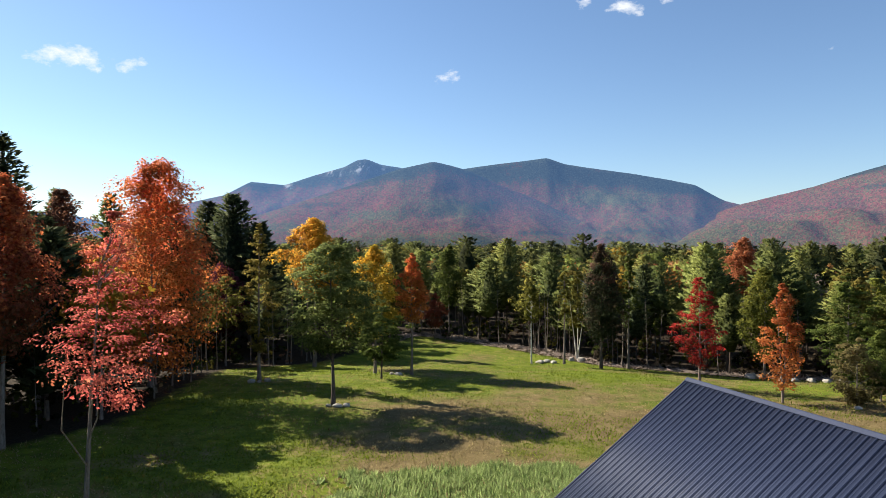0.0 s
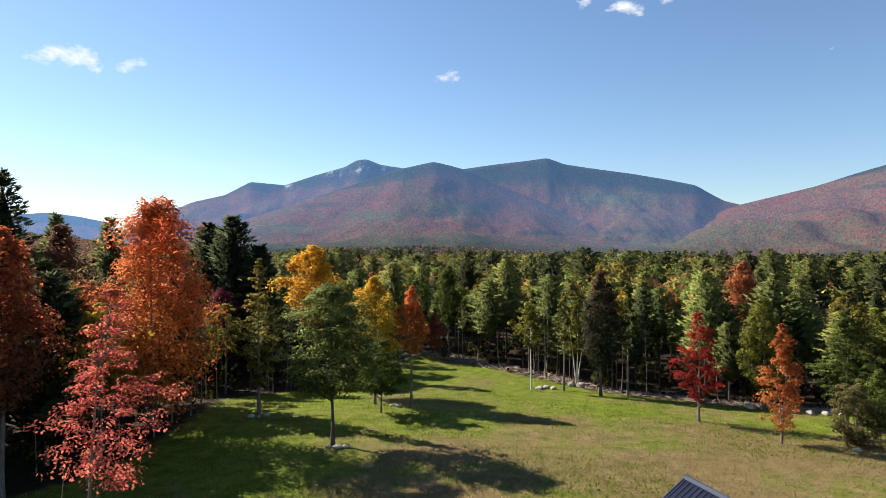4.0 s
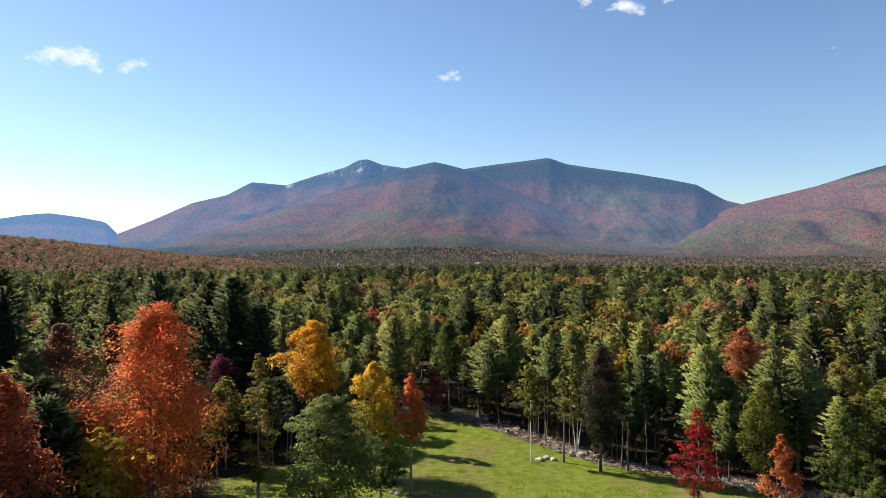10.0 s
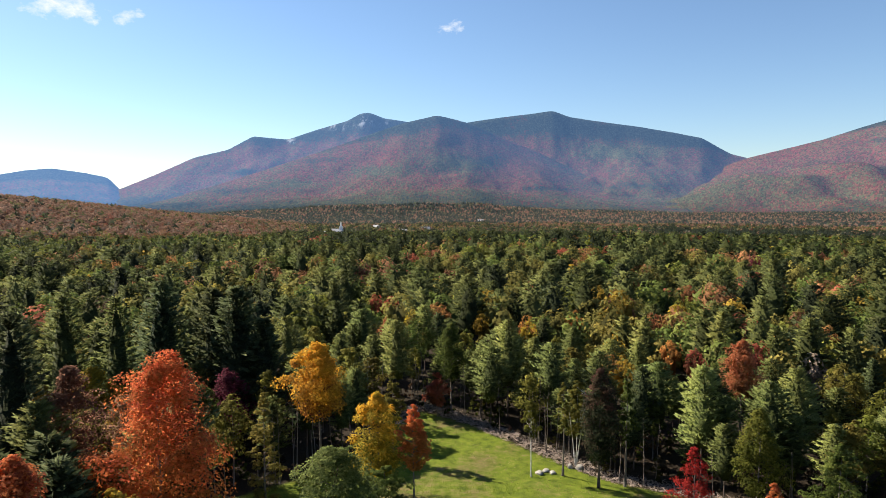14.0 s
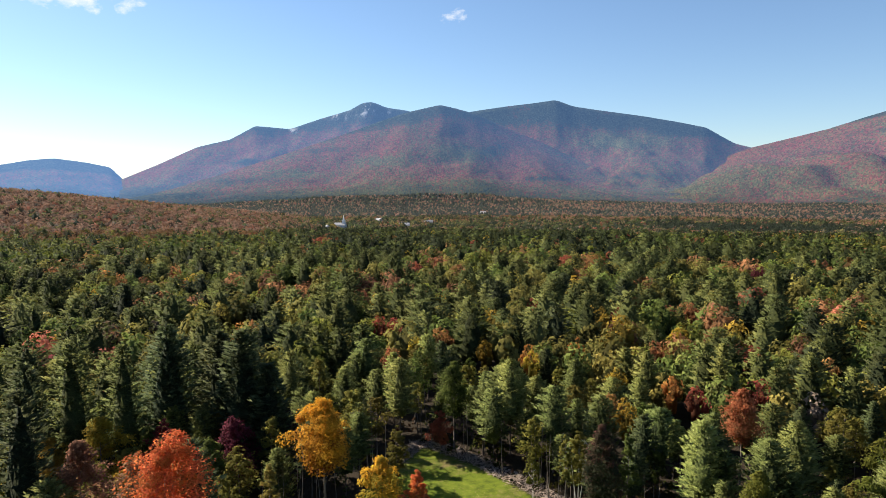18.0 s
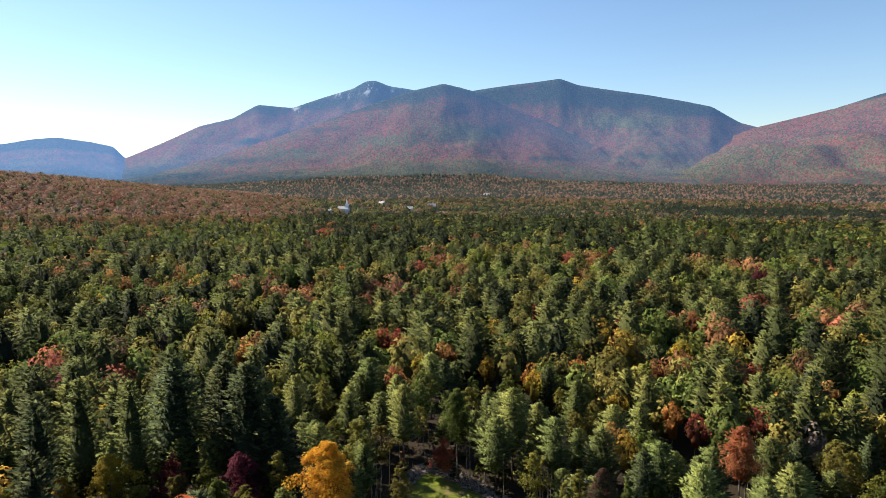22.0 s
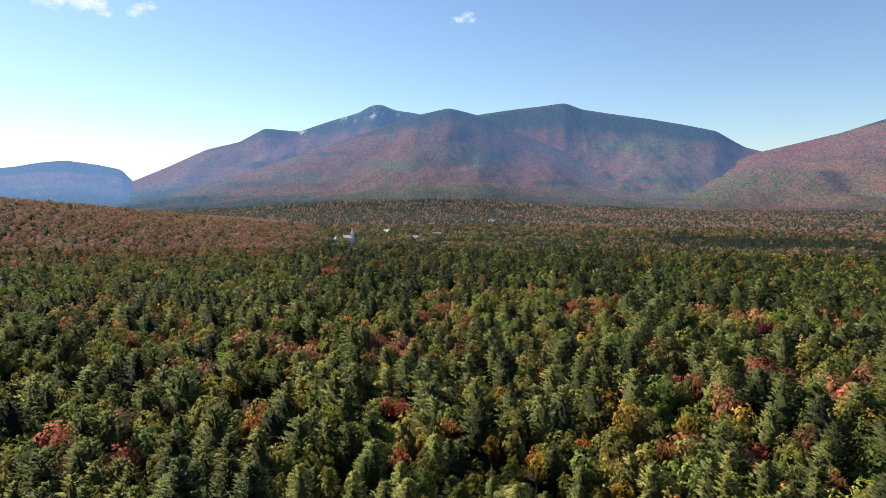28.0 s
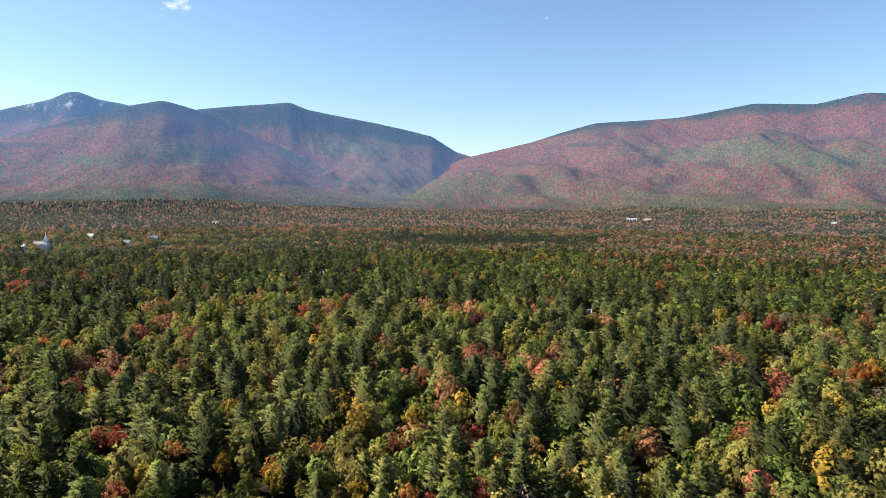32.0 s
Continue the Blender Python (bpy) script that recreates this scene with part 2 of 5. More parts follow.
def soup(name, verts, tris, mat, tint=None, smooth=False):
    """A mesh out of arrays of corners and triangles, with a tint for each corner."""
    me = bpy.data.meshes.new(name)
    verts, tris = np.asarray(verts, np.float32), np.asarray(tris, np.int32)
    me.vertices.add(len(verts))
    me.vertices.foreach_set("co", verts.ravel())
    me.loops.add(tris.size)
    me.loops.foreach_set("vertex_index", tris.ravel())
    me.polygons.add(len(tris))
    me.polygons.foreach_set("loop_start", np.arange(0, tris.size, 3, dtype=np.int32))
    me.update(calc_edges=True)
    if smooth:
        me.polygons.foreach_set("use_smooth", np.ones(len(tris), bool))
    if tint is not None:
        tint = np.asarray(tint, np.float32)
        a = me.attributes.new("tint", "FLOAT_COLOR", "POINT")
        a.data.foreach_set("color", np.c_[tint[:, :3], np.ones(len(verts), np.float32)].ravel())
        if tint.shape[1] == 6:
            me.polygons.foreach_set("use_smooth", np.ones(len(tris), bool))
            me.attributes.new("custom_normal", "FLOAT_VECTOR", "POINT").data.foreach_set("vector", np.ascontiguousarray(tint[:, 3:]).ravel())
    me.materials.append(mat)
    return me


def rounded(piece, way):
    """Gives each corner of a crown the direction in which its bough swells, and turns the faces that way."""
    v, t, c = piece
    n = unit(np.asarray(way, float))
    face = np.cross(v[t[:, 1]] - v[t[:, 0]], v[t[:, 2]] - v[t[:, 0]])
    back = (face * n[t].sum(1)).sum(-1) < 0
    t = np.where(back[:, None], t[:, ::-1], t)
    return v, t, np.c_[c, n]


def flakes(pos, size, way, tint, rng, stray=0.35):
    """Small uneven triangles of foliage that lie across the given way."""
    k = len(pos)
    nrm = unit(way + rng.normal(0, stray, (k, 3)))
    a = unit(np.cross(nrm, rng.normal(size=(k, 3))))
    b = np.cross(nrm, a)
    s = size[:, None]
    v = [pos + s * (a * np.cos(w) + b * np.sin(w)) * rng.uniform(0.75, 1.25, (k, 1)) for w in (0.0, 2.1, 4.2)]
    return rounded((np.stack(v, 1).reshape(-1, 3), np.arange(3 * k).reshape(-1, 3), np.repeat(tint, 3, 0)), np.repeat(way, 3, 0))


def join(pieces):
    """Several (verts, tris, tint) as one."""
    vs, ts, cs, k = [], [], [], 0
    for v, t, c in pieces:
        vs.append(v), ts.append(t + k), cs.append(c)
        k += len(v)
    return np.concatenate(vs), np.concatenate(ts), np.concatenate(cs)


def tube(points, radii, n=6):
    """A tapered tube along points, closed at its end."""
    p, k = np.asarray(points, float), len(points)
    d = np.gradient(p, axis=0)
    d /= np.linalg.norm(d, axis=1)[:, None] + 1e-9
    ref = np.where(np.abs(d[:, 2:3]) > 0.9, [[1.0, 0, 0]], [[0, 0, 1.0]])
    a = np.cross(d, ref)
    a /= np.linalg.norm(a, axis=1)[:, None]
    b = np.cross(d, a)
    w = np.arange(n) * 2 * np.pi / n
    v = (p[:, None] + np.asarray(radii)[:, None, None] * (a[:, None] * np.cos(w)[None, :, None] + b[:, None] * np.sin(w)[None, :, None])).reshape(-1, 3)
    tri = []
    for i in range(k - 1):
        for j in range(n):
            q, r = i * n + j, i * n + (j + 1) % n
            tri += [(q, q + n, r), (r, q + n, r + n)]
    return v, np.array(tri), np.zeros((len(v), 3))


def unit(v):
    return v / (np.linalg.norm(v, axis=-1, keepdims=True) + 1e-9)


def blades(pos, along, length, width, tint, rng, face):
    """Narrow triangles that start at pos and point along."""
    k = len(pos)
    side = unit(np.cross(along, face + rng.normal(0, 0.45, (k, 3))))
    v = np.stack([pos - side * width[:, None] * 0.5, pos + side * width[:, None] * 0.5, pos + along * length[:, None]], 1).reshape(-1, 3)
    return v, np.arange(3 * k).reshape(-1, 3), np.repeat(tint, 3, 0)


def leaf_sprays(pos, size, face, tint, rng, stray=0.32):
    """Folded diamonds that face more or less outward."""
    k = len(pos)
    nrm = unit(rng.normal(0, stray, (k, 3)) + face)
    t = unit(np.cross(nrm, rng.normal(size=(k, 3))))
    b = np.cross(nrm, t)
    s = size[:, None]
    fold = nrm * s * 0.18
    v = np.stack([pos - t * s, pos + b * s * 0.62 + fold, pos + t * s, pos - b * s * 0.62 + fold], 1).reshape(-1, 3)
    q = np.arange(k)[:, None] * 4
    tri = np.concatenate([q + np.array([[0, 1, 2]]), q + np.array([[0, 2, 3]])])
    return v, tri, np.repeat(tint, 4, 0)


def blend(colours, f):
    """Colours along a list, at f from 0 to 1."""
    c = np.asarray(colours, float)
    x = np.clip(f, 0, 1) * (len(c) - 1)
    return np.stack([np.interp(x, np.arange(len(c)), c[:, i]) for i in range(3)], -1)


def hardwood_crown(h, w, low, leaves, size, colours, seed, lean=0.0, sparse=0.0, per=20, taper=0.62, shift=0.0):
    """Leaves of a broad-leaved tree in clumps round the ends of its limbs."""
    rng = np.random.default_rng(seed)
    clumps = max(6, int(leaves / per))
    f = rng.beta(1.25, 1.2, clumps) * 0.96
    az = rng.uniform(0, 2 * np.pi, clumps)
    lump = 1 + 0.22 * np.sin(3 * az + 7 * f + rng.uniform(0, 6)) + rng.uniform(-0.22, 0.12, clumps)
    bough = unit(rng.normal(size=(18, 3)))
    near = np.argmax(unit(np.c_[np.cos(az), np.sin(az), 2.2 * (f - 0.45)]) @ bough.T, 1)
    lump = lump * rng.uniform(0.62, 1.18, 18)[near]
    f = np.clip(f + rng.normal(0, 0.05, 18)[near] + rng.exponential(0.025, clumps) * (f > 0.6), 0, 1.0)
    reach = w / 2 * np.where(f < 0.3, 0.34 + 2.2 * f, (1.02 - (f - 0.3) / 0.7) ** taper) * lump * np.sqrt(rng.uniform(0.12, 1, clumps))
    mid = h * (1 + low) / 2
    cent = np.c_[reach * np.cos(az) + lean * f * h + shift, reach * np.sin(az), h * (low + (1 - low) * f)]
    which = rng.integers(0, clumps, leaves)
    ball = w * (0.15 - 0.05 * sparse) * (1 - 0.55 * f[which] ** 2) * rng.uniform(0.65, 1.2, clumps)[which] * (20.0 / per) ** -0.12
    dirs = unit(rng.normal(size=(leaves, 3)) + [0, 0, 0.35])
    puff = dirs * (ball * rng.uniform(0.55, 1.1, leaves))[:, None] * [1, 1, 0.75 - 0.4 * sparse]
    pos = cent[which] + puff
    axis = np.c_[lean * pos[:, 2], 0 * pos[:, 2], np.full(leaves, mid - 0.15 * h)]
    face = unit(pos - axis) * 0.25 + dirs * 0.75 + [0, 0, 0.45 + 0.4 * sparse]
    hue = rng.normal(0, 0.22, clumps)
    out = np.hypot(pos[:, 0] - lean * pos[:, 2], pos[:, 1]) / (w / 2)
    # Tint goes from low inner leaves to the top and the tips.
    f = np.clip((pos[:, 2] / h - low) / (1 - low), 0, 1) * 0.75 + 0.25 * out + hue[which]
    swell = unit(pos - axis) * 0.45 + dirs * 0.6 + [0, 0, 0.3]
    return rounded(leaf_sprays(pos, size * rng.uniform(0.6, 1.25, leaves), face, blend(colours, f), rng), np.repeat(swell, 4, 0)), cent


def trunk_tube(h, r0, seed, lean=0.0, bend=0.02, sides=7):
    rng = np.random.default_rng(seed)
    k = 8
    z = np.linspace(0, h, k)
    off = np.cumsum(rng.normal(0, bend * h / k, (k, 2)), 0)
    off[0] = 0
    pts = np.c_[off[:, 0] + lean * z, off[:, 1], z]
    rad = r0 * (1.0 - 0.9 * (z / h) ** 0.9)
    rad[0] *= 1.35
    return tube(pts, rad, sides), pts


def limb_tubes(trunk_pts, ends, r0, seed):
    rng = np.random.default_rng(seed)
    out = []
    for e in ends:
        reach = np.hypot(e[0] - trunk_pts[0, 0], e[1] - trunk_pts[0, 1])
        z = np.clip(e[2] - reach * rng.uniform(0.5, 1.1), trunk_pts[-1, 2] * 0.15, trunk_pts[-1, 2] * 0.95)
        a = np.array([np.interp(z, trunk_pts[:, 2], trunk_pts[:, i]) for i in range(3)])
        m = (a + e) / 2 + [0, 0, -0.05 * reach] + rng.normal(0, 0.05 * reach + 0.02, 3)
        out.append(tube([a, m, np.asarray(e)], [r0, r0 * 0.6, r0 * 0.15], 4))
    return join(out)


def dome(h, w, low, sides, rings, tint, seed, point=0.5):
    """A lumpy closed crown of few faces; a high point makes it a cone."""
    rng = np.random.default_rng(seed)
    f = np.linspace(0.0, 1.0, rings + 1)[:-1]
    rad = w / 2 * np.minimum(1, 0.7 + 1.5 * f) * (1 - f) ** point
    a = np.arange(sides) * 2 * np.pi / sides
    v = [np.c_[r * np.cos(a + 0.5 * i) * rng.uniform(0.75, 1.2, sides), r * np.sin(a + 0.5 * i) * rng.uniform(0.75, 1.2, sides),
               h * (low + (1 - low) * (q + rng.uniform(-0.06, 0.06, sides)))] for i, (q, r) in enumerate(zip(f, rad))]
    v = np.concatenate(v + [np.array([[0, 0, h]])])
    tri = []
    for i in range(rings - 1):
        for j in range(sides):
            p, q = i * sides + j, i * sides + (j + 1) % sides
            tri += [(p, q, p + sides), (q, q + sides, p + sides)]
    tri += [((rings - 1) * sides + j, (rings - 1) * sides + (j + 1) % sides, rings * sides) for j in range(sides)]
    return rounded((v, np.array(tri), np.repeat([tint], len(v), 0) * rng.uniform(0.8, 1.2, (len(v), 1))), v - [0, 0, h * (low + (1 - low) * 0.25)])


def heaped_crown(h, w, low, lumps, per, size, colours, seed, core=0.62):
    """A broad-leaved crown seen from afar: round boughs heaped over domes tinted dark as inner shade, each with a skin
    of leaf sprays.
    """
    rng = np.random.default_rng(seed)
    k = np.arange(lumps)
    up = ((k + 0.5) / lumps) ** 0.8
    az = k * 2.4 + rng.uniform(-0.5, 0.5, lumps)
    reach = w * 0.34 * np.sqrt(np.clip(1.02 - up ** 1.7, 0, 1)) * rng.uniform(0.75, 1.2, lumps)
    cent = np.c_[reach * np.cos(az), reach * np.sin(az), h * (low + (0.88 - low) * up) + rng.uniform(-0.05, 0.03, lumps) * h]
    ball = w * rng.uniform(0.15, 0.25, lumps) * (1.05 - 0.3 * up)
    which = np.repeat(k, per)
    d = unit(rng.normal(size=(len(which), 3)) + np.c_[np.cos(az), np.sin(az), 0.75 + 0 * az][which] * 0.75)
    pos = cent[which] + d * ball[which][:, None] * rng.uniform(0.8, 1.2, (len(which), 1)) * [1, 1, 0.85]
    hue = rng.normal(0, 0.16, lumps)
    # Higher and upward-facing sprays get lighter tints, painted as if sunlit.
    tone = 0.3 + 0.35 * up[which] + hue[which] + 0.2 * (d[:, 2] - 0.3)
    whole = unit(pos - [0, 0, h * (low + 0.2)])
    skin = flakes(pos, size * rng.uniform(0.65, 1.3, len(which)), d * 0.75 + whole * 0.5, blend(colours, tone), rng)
    # Inner domes in darkened tints stand for the shade between the boughs.
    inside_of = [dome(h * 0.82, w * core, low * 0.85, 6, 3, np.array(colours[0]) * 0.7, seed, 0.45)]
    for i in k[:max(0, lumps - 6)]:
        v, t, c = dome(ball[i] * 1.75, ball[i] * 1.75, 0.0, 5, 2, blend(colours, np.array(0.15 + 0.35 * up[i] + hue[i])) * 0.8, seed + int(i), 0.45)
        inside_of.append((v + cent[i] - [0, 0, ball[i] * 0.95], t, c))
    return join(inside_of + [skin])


def plumed_crown(h, w, low, boughs, per, length, colours, seed, core=0.6):
    """A white pine: uneven boughs that sweep out and up and end in feathery brushes of needles, with gaps between them."""
    rng = np.random.default_rng(seed)
    k = np.arange(boughs)
    f = ((k + rng.uniform(0.0, 1.0, boughs)) / boughs) ** 0.9
    az = k * 2.4 + rng.uniform(-0.6, 0.6, boughs)
    reach = w / 2 * np.minimum(1.0, 0.72 + 0.9 * f) * np.clip(1.03 - f ** rng.uniform(1.4, 2.6), 0.06, 1) ** 0.72 * rng.uniform(0.6, 1.2, boughs)
    tone = rng.normal(0.48, 0.13, boughs)
    which = np.repeat(k, per)
    n = len(which)
    out = np.c_[np.cos(az), np.sin(az), 0 * az][which]
    side = np.c_[-np.sin(az), np.cos(az), 0 * az][which]
    q = 1 - 0.75 * rng.uniform(0, 1, (n, 1)) ** 1.2
    wide = 0.34 * reach[which][:, None] + 0.02 * w
    across = rng.uniform(-1, 1, (n, 1)) * (0.35 + 0.65 * q)
    rise = (0.1 + 0.3 * f[which][:, None]) * q ** 1.5 * reach[which][:, None] - 0.15 * across ** 2 * wide + rng.normal(0, 0.12, (n, 1)) * length
    pos = out * reach[which][:, None] * q * 0.9 + side * across * wide + np.c_[0 * f, 0 * f, h * (low + (0.95 - low) * f)][which] + np.c_[np.zeros((n, 2)), rise[:, 0]]
    along = unit(out * 0.9 + side * (across * 0.8 + rng.normal(0, 0.3, (n, 1))) + np.c_[np.zeros((n, 2)), rng.uniform(0.1, 0.75, n)])
    ln = length * rng.uniform(0.7, 1.25, n) * (0.65 + 0.35 * (1.02 - f[which]) ** 0.5)
    way = unit(out * (0.3 + 0.4 * q) + side * across * 0.4 + np.c_[np.zeros((n, 2)), np.full(n, 0.65)])
    # Lighter tint towards tips and top paints sunlight on the boughs.
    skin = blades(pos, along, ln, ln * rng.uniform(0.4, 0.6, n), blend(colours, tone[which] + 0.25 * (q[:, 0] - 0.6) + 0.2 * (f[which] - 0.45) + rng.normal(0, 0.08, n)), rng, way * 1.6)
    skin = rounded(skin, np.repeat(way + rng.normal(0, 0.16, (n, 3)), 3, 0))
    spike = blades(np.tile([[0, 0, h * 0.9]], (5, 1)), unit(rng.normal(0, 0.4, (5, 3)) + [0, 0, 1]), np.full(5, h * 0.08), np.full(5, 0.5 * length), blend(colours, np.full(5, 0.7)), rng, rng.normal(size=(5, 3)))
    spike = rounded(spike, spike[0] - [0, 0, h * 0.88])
    # Dome tinted dark to stand for the shade inside the crown.
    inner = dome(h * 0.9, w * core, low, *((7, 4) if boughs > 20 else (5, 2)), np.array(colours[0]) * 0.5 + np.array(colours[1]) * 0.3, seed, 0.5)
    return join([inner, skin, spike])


# tints of foliage, from low in the crown to its top; pines and greens have inner shade and sunlit tops painted in
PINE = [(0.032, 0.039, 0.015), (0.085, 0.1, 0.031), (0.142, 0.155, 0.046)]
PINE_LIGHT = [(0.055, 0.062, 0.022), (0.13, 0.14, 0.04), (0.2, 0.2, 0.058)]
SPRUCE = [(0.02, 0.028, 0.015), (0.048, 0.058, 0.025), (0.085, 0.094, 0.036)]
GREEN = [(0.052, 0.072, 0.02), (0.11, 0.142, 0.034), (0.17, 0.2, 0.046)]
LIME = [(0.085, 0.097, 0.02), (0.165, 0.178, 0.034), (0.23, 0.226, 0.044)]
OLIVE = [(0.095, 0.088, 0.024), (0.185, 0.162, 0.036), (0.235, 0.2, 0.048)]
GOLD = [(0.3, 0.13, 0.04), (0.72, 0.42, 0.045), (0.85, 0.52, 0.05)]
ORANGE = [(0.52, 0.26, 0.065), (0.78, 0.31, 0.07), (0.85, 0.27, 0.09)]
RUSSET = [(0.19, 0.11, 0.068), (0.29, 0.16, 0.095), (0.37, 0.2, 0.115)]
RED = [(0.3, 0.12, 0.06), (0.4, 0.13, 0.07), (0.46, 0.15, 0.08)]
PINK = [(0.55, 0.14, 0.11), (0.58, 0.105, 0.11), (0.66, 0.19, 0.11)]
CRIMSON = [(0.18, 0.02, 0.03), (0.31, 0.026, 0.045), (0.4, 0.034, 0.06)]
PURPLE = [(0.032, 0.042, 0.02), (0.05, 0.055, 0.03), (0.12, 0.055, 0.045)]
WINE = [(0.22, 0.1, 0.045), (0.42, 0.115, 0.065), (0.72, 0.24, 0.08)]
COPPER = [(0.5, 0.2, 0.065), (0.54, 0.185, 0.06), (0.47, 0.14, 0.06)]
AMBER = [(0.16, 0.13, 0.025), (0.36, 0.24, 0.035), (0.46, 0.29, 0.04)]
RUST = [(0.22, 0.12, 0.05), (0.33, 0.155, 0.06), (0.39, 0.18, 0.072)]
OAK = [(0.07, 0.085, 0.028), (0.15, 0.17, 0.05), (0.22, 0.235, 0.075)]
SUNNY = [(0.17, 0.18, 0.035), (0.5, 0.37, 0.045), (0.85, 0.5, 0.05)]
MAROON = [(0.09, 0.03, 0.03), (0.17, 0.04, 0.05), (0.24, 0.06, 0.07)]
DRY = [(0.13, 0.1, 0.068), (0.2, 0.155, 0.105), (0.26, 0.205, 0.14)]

# ---- the lie of the land ----


def smooth(a, b, x):
    t = np.clip((x - a) / (b - a), 0, 1)
    return t * t * (3 - 2 * t)


def land(x, y):
    """Height of the ground: a meadow that falls gently to a wide valley, and a low hill."""
    x, y = np.asarray(x, float), np.asarray(y, float)
    r, az = np.hypot(x, y), np.degrees(np.arctan2(x, y))
    z = 0.15 - 1.8 * smooth(62, 86, y) - 0.8 * smooth(15, 35, x) * smooth(50, 75, y)
    z = z + 1.6 * smooth(40, 12, r) * smooth(-4, 10, x)
    z = z - 21 * smooth(330, 950, r)
    hill = 58 * smooth(620, 1300, r) * smooth(2300, 1350, r) * np.clip((-12 - az) / 22, 0, 1.15) * smooth(-80, -50, az)
    return z + hill + 0.12 * np.sin(x * 0.21 + 1) * np.sin(y * 0.17) + 1.5 * np.sin(x * 0.011) * np.sin(y * 0.013 + 2) * smooth(150, 500, r)


FIELD = [(-44, 4), (-31, 25), (-30, 40), (-24, 48), (-24, 60), (-25, 76), (-15, 87), (-4.2, 111), (4, 104), (16, 88), (22, 82), (28, 79), (34.5, 74), (40, 70), (46, 66), (64, 50), (80, 10), (40, -40), (-30, -40)]


def inside(x, y):
    """How far inside the meadow a place lies, in metres; negative outside it."""
    x, y = np.asarray(x, float), np.asarray(y, float)
    best, odd = np.full(x.shape, 1e9), np.zeros(x.shape, bool)
    for (ax, ay), (bx, by) in zip(FIELD, FIELD[1:] + FIELD[:1]):
        t = np.clip(((x - ax) * (bx - ax) + (y - ay) * (by - ay)) / ((bx - ax) ** 2 + (by - ay) ** 2), 0, 1)
        best = np.minimum(best, np.hypot(x - ax - t * (bx - ax), y - ay - t * (by - ay)))
        odd ^= ((ay > y) != (by > y)) & (x < (bx - ax) * (y - ay) / (by - ay + 1e-12) + ax)
    return np.where(odd, best, -best)


def build_ground():
    radii = np.concatenate([[0.0], np.arange(2, 130, 1.5), np.geomspace(131, 4900, 70)])
    n = 300
    a = np.arange(n) * 2 * np.pi / n
    x, y = radii[:, None] * np.sin(a), radii[:, None] * np.cos(a)
    z = land(x, y)
    v = np.stack([x, y, z], -1).reshape(-1, 3)
    i, j = np.meshgrid(np.arange(len(radii) - 1), np.arange(n), indexing="ij")
    p, q = i * n + j, i * n + (j + 1) % n
    tri = np.concatenate([np.stack([p, p + n, q], -1).reshape(-1, 3), np.stack([q, p + n, q + n], -1).reshape(-1, 3)])
    tri = tri[~((tri[:, 0] < n) & (tri[:, 2] < n))]
    me = soup("ground", v, tri, GROUND, smooth=True)
    zone = np.zeros((len(v), 4), np.float32)
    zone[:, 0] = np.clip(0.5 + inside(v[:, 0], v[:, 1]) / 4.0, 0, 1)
    zone[:, 0] = np.maximum(zone[:, 0], np.clip(1.4 - np.hypot(v[:, 0] + 132, v[:, 1] - 200) / 15, 0, 1))
    zone[:, 0] = np.maximum(zone[:, 0], np.clip(1.6 - np.hypot((v[:, 0] - 1240) / 60, (v[:, 1] - 1560) / 80), 0, 1))
    zone[:, 1] = smooth(-14, 0, v[:, 0]) * (smooth(66, 50, v[:, 1]) * 0.75 + 0.25 * smooth(90, 75, v[:, 1])) * smooth(35, 39, v[:, 1])
    at = me.attributes.new("zone", "FLOAT_COLOR", "POINT")
    at.data.foreach_set("color", zone.ravel())
    ob = new("ground", me)
    tagged(ob, "mown meadow of green and dry grass with leaf-strewn forest floor", "ground", kind="structure")


build_ground()

# ---- mountains ----

SLOPES = []


def surface(x, y):
    """Height of the land with the mountainsides on it."""
    x, y = np.asarray(x, float), np.asarray(y, float)
    z, r, az = land(x, y), np.hypot(x, y), np.degrees(np.arctan2(x, y))
    for az0, az1, foot, radius, grid in SLOPES:
        i = np.clip((az - az0) / (az1 - az0), 0, 1) * (grid.shape[0] - 1)
        j = np.clip((r - foot) / (radius - foot), 0, 1) * (grid.shape[1] - 1)
        side = grid[np.round(i).astype(int), np.round(j).astype(int)]
        z = np.where((az > az0) & (az < az1) & (r > foot), np.maximum(z, side), z)
    return z


